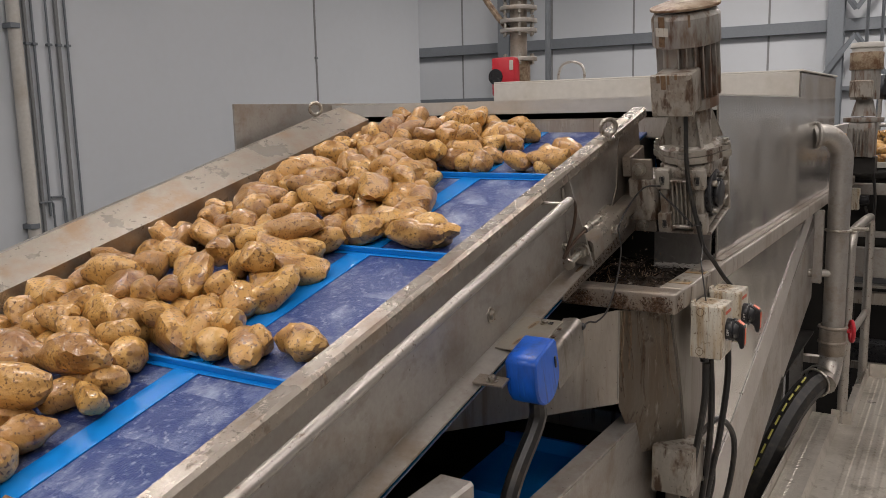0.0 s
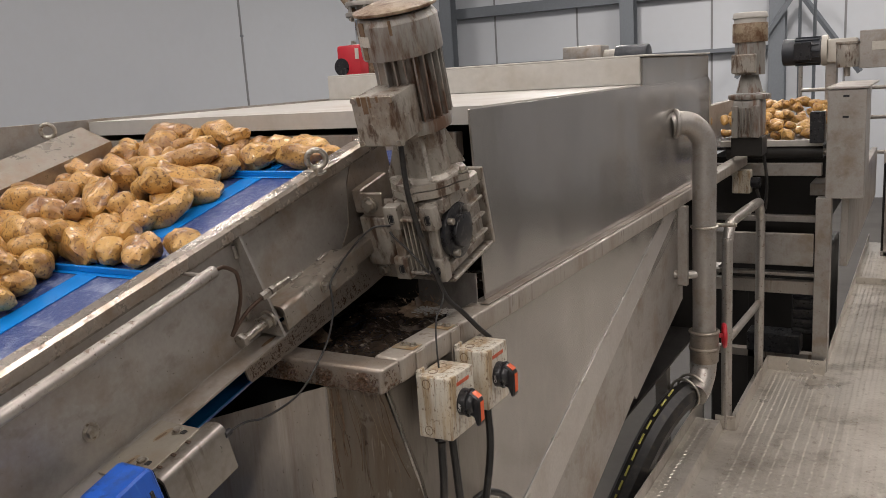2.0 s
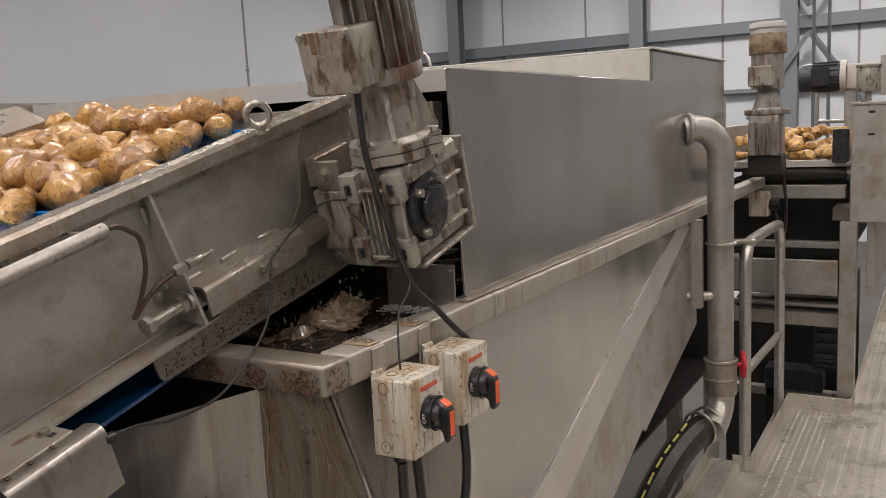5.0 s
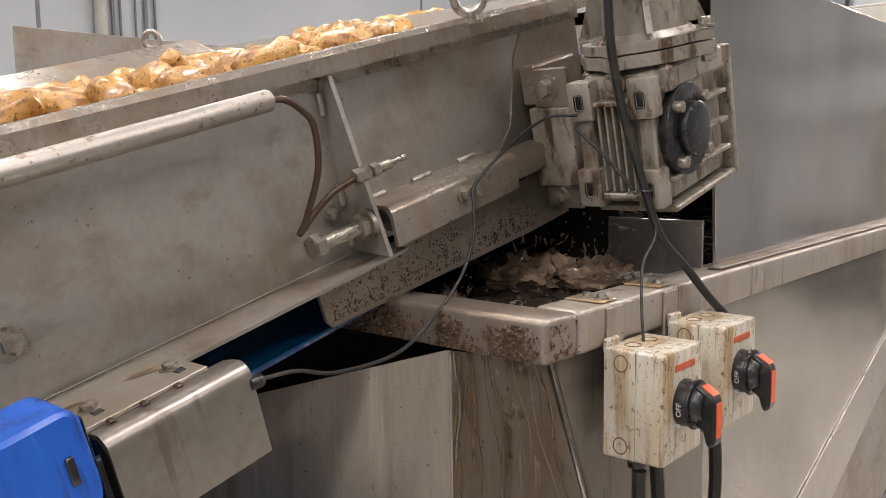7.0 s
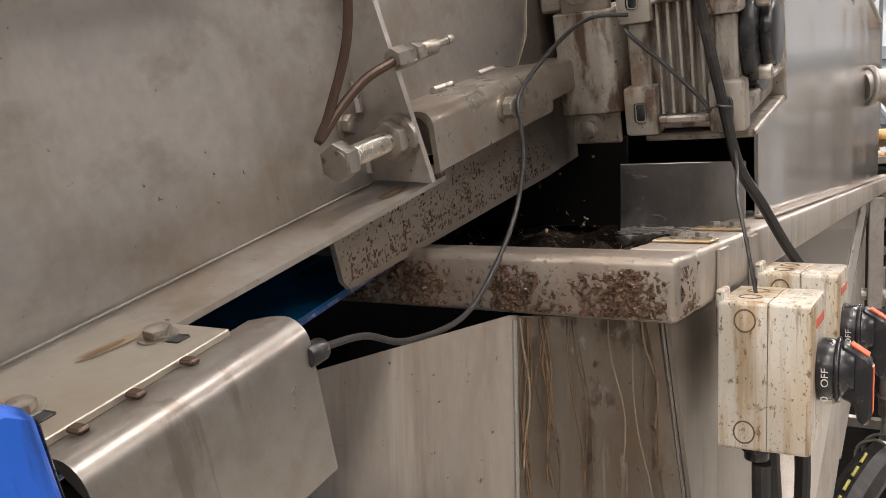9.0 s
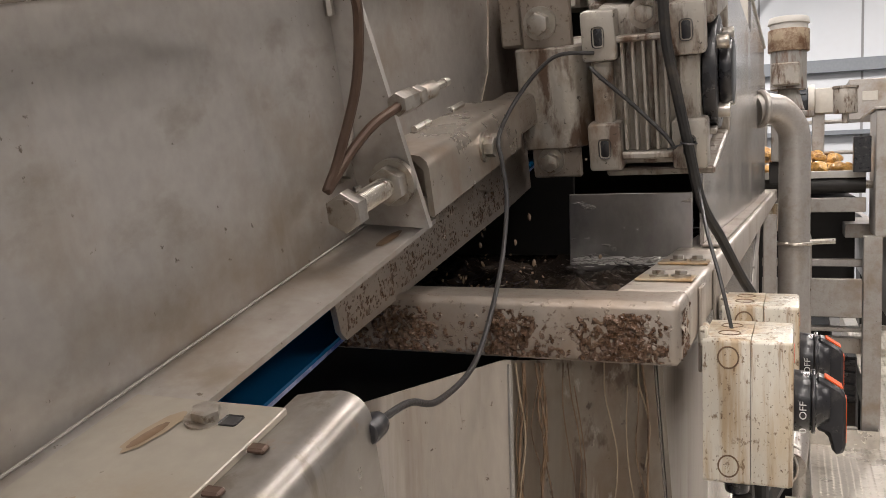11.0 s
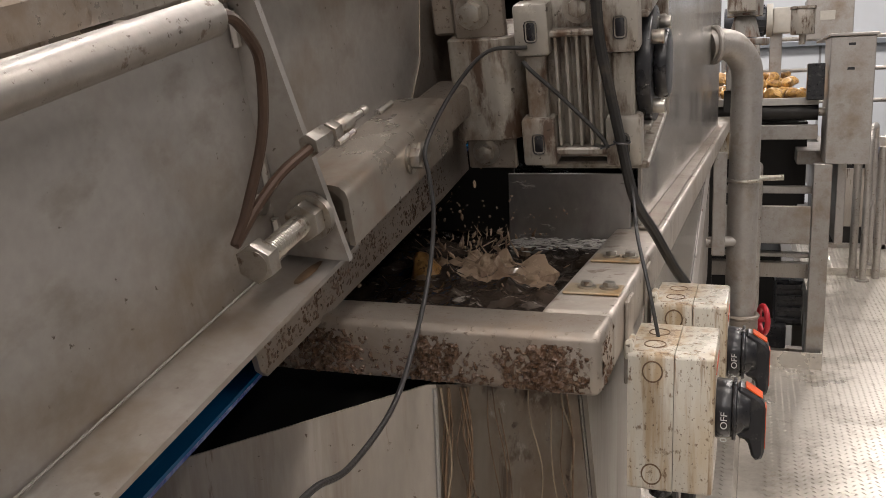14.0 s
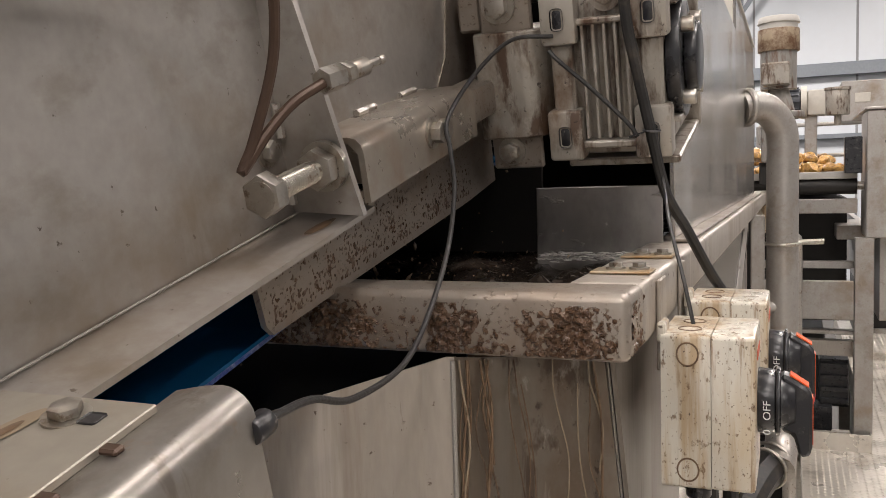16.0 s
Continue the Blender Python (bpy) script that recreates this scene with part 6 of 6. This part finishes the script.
    for k in range(5):
        part("fin", box(-0.035 + k * 0.017, -0.03 + k * 0.017, -0.115, -0.1, 0.02, 0.16, 0.001), GEAR_PAINT, vm)
    part("flange", cyl((0, 0, 0.2), (0, 0, 0.228), 0.11, seg=28, bevel=0.005), MOTOR_PAINT, vm)
    part("neck", cyl((0, 0, 0.235), (0, 0, 0.33), 0.07, 0.045, seg=24), MOTOR_PAINT, vm)
    part("body", cyl((0, 0, 0.33), (0, 0, 0.52), 0.078, seg=24), MOTOR_PAINT, vm)
    part("terminal_box", box(-0.07, 0.05, -0.14, -0.07, 0.34, 0.44, 0.006), GEAR_PAINT, vm)
    part("cowl", cyl((0, 0, 0.5), (0, 0, 0.60), 0.09, seg=28, bevel=0.004), RUST, vm)
    part("cap", joined(cyl((0, 0, 0.60), (0, 0, 0.635), 0.082, seg=28), cyl((0, 0, 0.625), (0, 0, 0.655), 0.092, 0.085, seg=28, bevel=0.004)), WHITE_CAP, vm)
    part("foot", box(-0.08, 0.08, -0.08, 0.08, -0.10, 0.0, 0.003), DARK_SHADED_STEEL, vm)
    sw = thing("small_switch", pose(-0.60, 5.72, 1.16), "small cream switch box below the second conveyor", "switch")
    part("case", box(-0.05, 0.05, -0.04, 0.03, 0, 0.13, 0.006), CREAM, sw)
    part("knob", cyl((0.05, -0.01, 0.06), (0.1, -0.01, 0.06), 0.03, seg=18), BLACK, sw)
    part("lead", pipe([(0.08, -0.01, 0.02), (0.12, 0.0, -0.1), (0.13, -0.01, 0.1), (0.08, -0.02, 0.4)], 0.009, 8, 6), CABLE, sw)
    bm = bmesh.new()
    r = random.Random(77)
    for k in range(95):
        me, w = r.choice(POTATO_MESHES)
        b = bmesh.new()
        b.from_mesh(me)
        yy = r.uniform(6.0, 8.4)
        b.transform(Matrix.LocRotScale((r.uniform(-0.9, -0.27), yy, 1.43 + r.choice((0, 0, 0.055, 0.09)) + 0.02), Euler((r.uniform(-0.4, 0.4), r.uniform(0, 6), r.uniform(0, 6))), None))
        bm = joined(bm, b)
    tagged(part("potato_heap", bm, POTATO), "bed of washed potatoes lying on the second conveyor", "potatoes", kind="stuff")
    shift = Matrix.Translation((0.33, 0.87, 1.93)) @ Matrix.Scale(0.941, 4) @ Matrix.Translation((-0.33, -0.87, -1.93))
    for o in scene.objects:
        if o not in old and not o.parent:
            o.matrix_basis = shift @ o.matrix_basis
    cab2 = thing("bearing_housing", pose(-0.065, 7.5, 1.79), "boxy steel housing with a handle plate behind the cabinet", "housing")
    part("shell", box(-0.08, 0.2, 0, 0.3, 0, 0.26, 0.004), STEEL, cab2)
    part("name_plate", box(0.0, 0.09, -0.004, 0.0, 0.12, 0.18, 0.002), DULL_WHITE, cab2)
    part("grease_pot", joined(cyl((-0.12, -0.42, 0.02), (-0.12, -0.42, 0.17), 0.07, seg=20, bevel=0.006), cyl((-0.12, -0.42, -0.04), (-0.12, -0.42, 0.02), 0.02, seg=10), cyl((-0.12, -0.42, 0.17), (-0.12, -0.42, 0.185), 0.075, seg=20)), GEAR_PAINT, cab2)
    sm = thing("side_motor", pose(-0.49, 7.55, 1.93) @ Matrix.Scale(1.27, 4), "dark blue-grey motor mounted on its side", "motor")
    part("body", cyl((-0.13, 0, 0), (0.08, 0, 0), 0.075, seg=24, bevel=0.01), DARK_MOTOR, sm)
    for k in range(14):
        f = box(-0.06, 0.07, 0.07, 0.083, -0.002, 0.002, 0.001)
        f.transform(Matrix.Rotation(2 * math.pi * k / 14, 4, "X"))
        part("cooling_fin", f, DARK_MOTOR, sm)
    part("box", box(-0.06, 0.03, -0.1, -0.06, -0.05, 0.05, 0.004), BLACK, sm)
    part("flange", cyl((0.08, 0, 0), (0.11, 0, 0), 0.085, seg=24), DULL_WHITE, sm)
    part("gear_case", box(0.11, 0.26, -0.06, 0.06, -0.07, 0.06, 0.01, 2), DULL_WHITE, sm)
    part("stand", box(0.10, 0.16, -0.02, 0.06, -0.75, -0.06, 0.003), STEEL, sm)
    tm = thing("distant_machine", pose(0.55, 8.5, FLOOR_Z), "dark machine frame with steel rails beyond the walkway", "machine")
    part("frame_body", box(-0.55, 0.7, 0.0, 0.5, 0.0, 1.75, 0.01), DARK_SHADED_STEEL, tm)
    part("side_panel", box(-0.5, -0.1, -0.04, -0.01, 1.15, 1.6, 0.003), STEEL_RUN, tm)
    part("cross_rail", box(-0.55, 0.7, -0.06, -0.02, 0.95, 1.02, 0.003), STEEL, tm)
    part("cross_rail", box(-0.55, 0.7, -0.06, -0.02, 1.76, 1.84, 0.003), STEEL_RUN, tm)
    part("blue_cover", cyl((-0.2, -0.12, 1.75), (-0.2, -0.03, 1.75), 0.09, seg=24, bevel=0.01), BLUE_PLASTIC, tm)
    for x in (-0.5, -0.05, 0.6):
        part("leg", box(x - 0.03, x + 0.03, -0.06, -0.01, 0.0, 1.75, 0.003), STEEL, tm)
    # pipework and guard rail behind
    for x in (0.2, 0.34):
        p = thing("upright_pipe", pose(x, 7.4, 0), "pale upright pipe beside the walkway", "pipe", "pipes by the walkway")
        part("tube", cyl((0, 0, FLOOR_Z), (0, 0, 1.1), 0.025, seg=12), STEEL_BRIGHT, p)
    g = thing("guard_rail", pose(-0.7, 8.9, 0), "thin pale guard rail behind the conveyors", "rail")
    for z in (1.05, 1.35, 1.6, 1.85):
        part("bar", cyl((0, 0, z), (2.6, 0, z), 0.016, seg=10), STEEL_BRIGHT, g)
    for x in (0.0, 0.9, 1.8, 2.6):
        part("upright", cyl((x, 0, 0), (x, 0, 1.85), 0.018, seg=10), STEEL_BRIGHT, g)


far_line()


# ---- movement ----
def belt_rows(u0, arcs_fine=True):
    run = HEAD_S - TAIL_S
    times, t = [], 0.0
    while t < 16.0:
        times.append(t)
        u = (u0 + SPEED * t) % LOOP
        near = min(abs(u - run - math.pi * R_END / 2), abs(u - LOOP + math.pi * R_END / 2), abs(u + math.pi * R_END / 2))
        t += 0.1 if near < 0.4 else 0.5
    times.append(16.0)
    return [(t, belt_pose(u0 + SPEED * t)) for t in times]


def drop_rows(x, s0, n, turn, spin, sink):
    """Ride up the belt, leave the head, fall into the tank and sink."""
    rows = []
    leave = (HEAD_S + 0.02 - s0) / SPEED
    t = 0.0
    r = turn.to_matrix().to_4x4()
    while t < 16.0:
        if t <= leave:
            m = CONV @ Matrix.Translation((x, s0 + SPEED * t, n)) @ r
            rows.append((t, m))
            t = min(t + 1.0, leave) if t < leave - 0.02 else leave + 0.06
        else:
            tau = t - leave
            p = CONV @ Vector((x, HEAD_S + 0.02, n))
            v = CONV.to_3x3() @ Vector((0, SPEED, 0))
            q = p + v * tau + Vector((0, 0.02, -4.9 * tau * tau))
            done = q.z < sink
            if done:
                q.z = sink
            rows.append((t, Matrix.Translation(q) @ Matrix.Rotation(-spin * min(tau, 0.4), 4, "X") @ (CONV.to_3x3().to_4x4() @ r)))
            if done:
                break
            t += 0.06
    rows.append((16.0, rows[-1][1]))
    if rows[-1][0] - rows[-2][0] < 0.01:
        rows.pop(-2)
    return rows


def motions():
    for o, u in belt_sections:
        walk(o, belt_rows(u))
    rnd = random.Random(9)
    for o, x, s, n, turn in potatoes:
        walk(o, drop_rows(x, s, n, turn, rnd.uniform(1, 4), rnd.uniform(0.75, 1.15)))
    for o, s in heaps:
        walk(o, drop_rows(0.0, s, 0.0, Euler((0, 0, 0)), 1.5, 0.95))
    leaps = [[(5.3, -0.74, 2.18, 1.36), (5.5, -0.69, 2.24, 1.415), (5.7, -0.68, 2.28, 1.40), (5.9, -0.68, 2.3, 1.34)],
             [(5.5, -0.98, 2.12, 1.36), (5.7, -0.95, 2.14, 1.40), (6.0, -0.93, 2.16, 1.36)],
             [(13.6, -0.84, 2.16, 1.30), (13.8, -0.82, 2.2, 1.335), (14.0, -0.79, 2.25, 1.355), (14.2, -0.77, 2.28, 1.345), (14.4, -0.76, 2.3, 1.30)]]
    for o, leap in zip(tossed, leaps):
        first, last = leap[0], leap[-1]
        path = [(0.0, first[1], first[2], 1.15), (first[0] - 0.3, first[1], first[2], 1.15), *leap, (last[0] + 0.3, last[1], last[2], 1.15), (16.0, last[1], last[2], 1.15)]
        walk(o, [(t, pose(x, y, z, 25 * i, 40 * i, 30)) for i, (t, x, y, z) in enumerate(path)])
    walk(water, [(0.4 * i, pose(0.006 * math.sin(1.9 * i), 0.008 * math.sin(1.3 * i + 1), WATER_Z + 0.004 * math.sin(2.3 * i))) for i in range(41)])
    for k, o in enumerate(splashes):
        rows, t = [], 0.0
        x, y = -0.95, 2.35
        up = rnd.uniform(0, 1)
        while t <= 16.0001:
            ph = (t * 1.15 + up) % 1.0
            if ph < 0.15 or not rows:
                x, y = rnd.uniform(-1.0, -0.70), rnd.uniform(2.1, 2.45)
            lift = 0.74 if 1.2 < t < 7.7 else 0.54 if t > 14.7 or t < 13.2 else 0.62
            z = WATER_Z - 0.17 + lift * ph * (1 - ph)
            rows.append((t, pose(x, y, z, 0, 0, 40 * ph + 30 * k)))
            t += 0.1
        walk(o, rows)


motions()
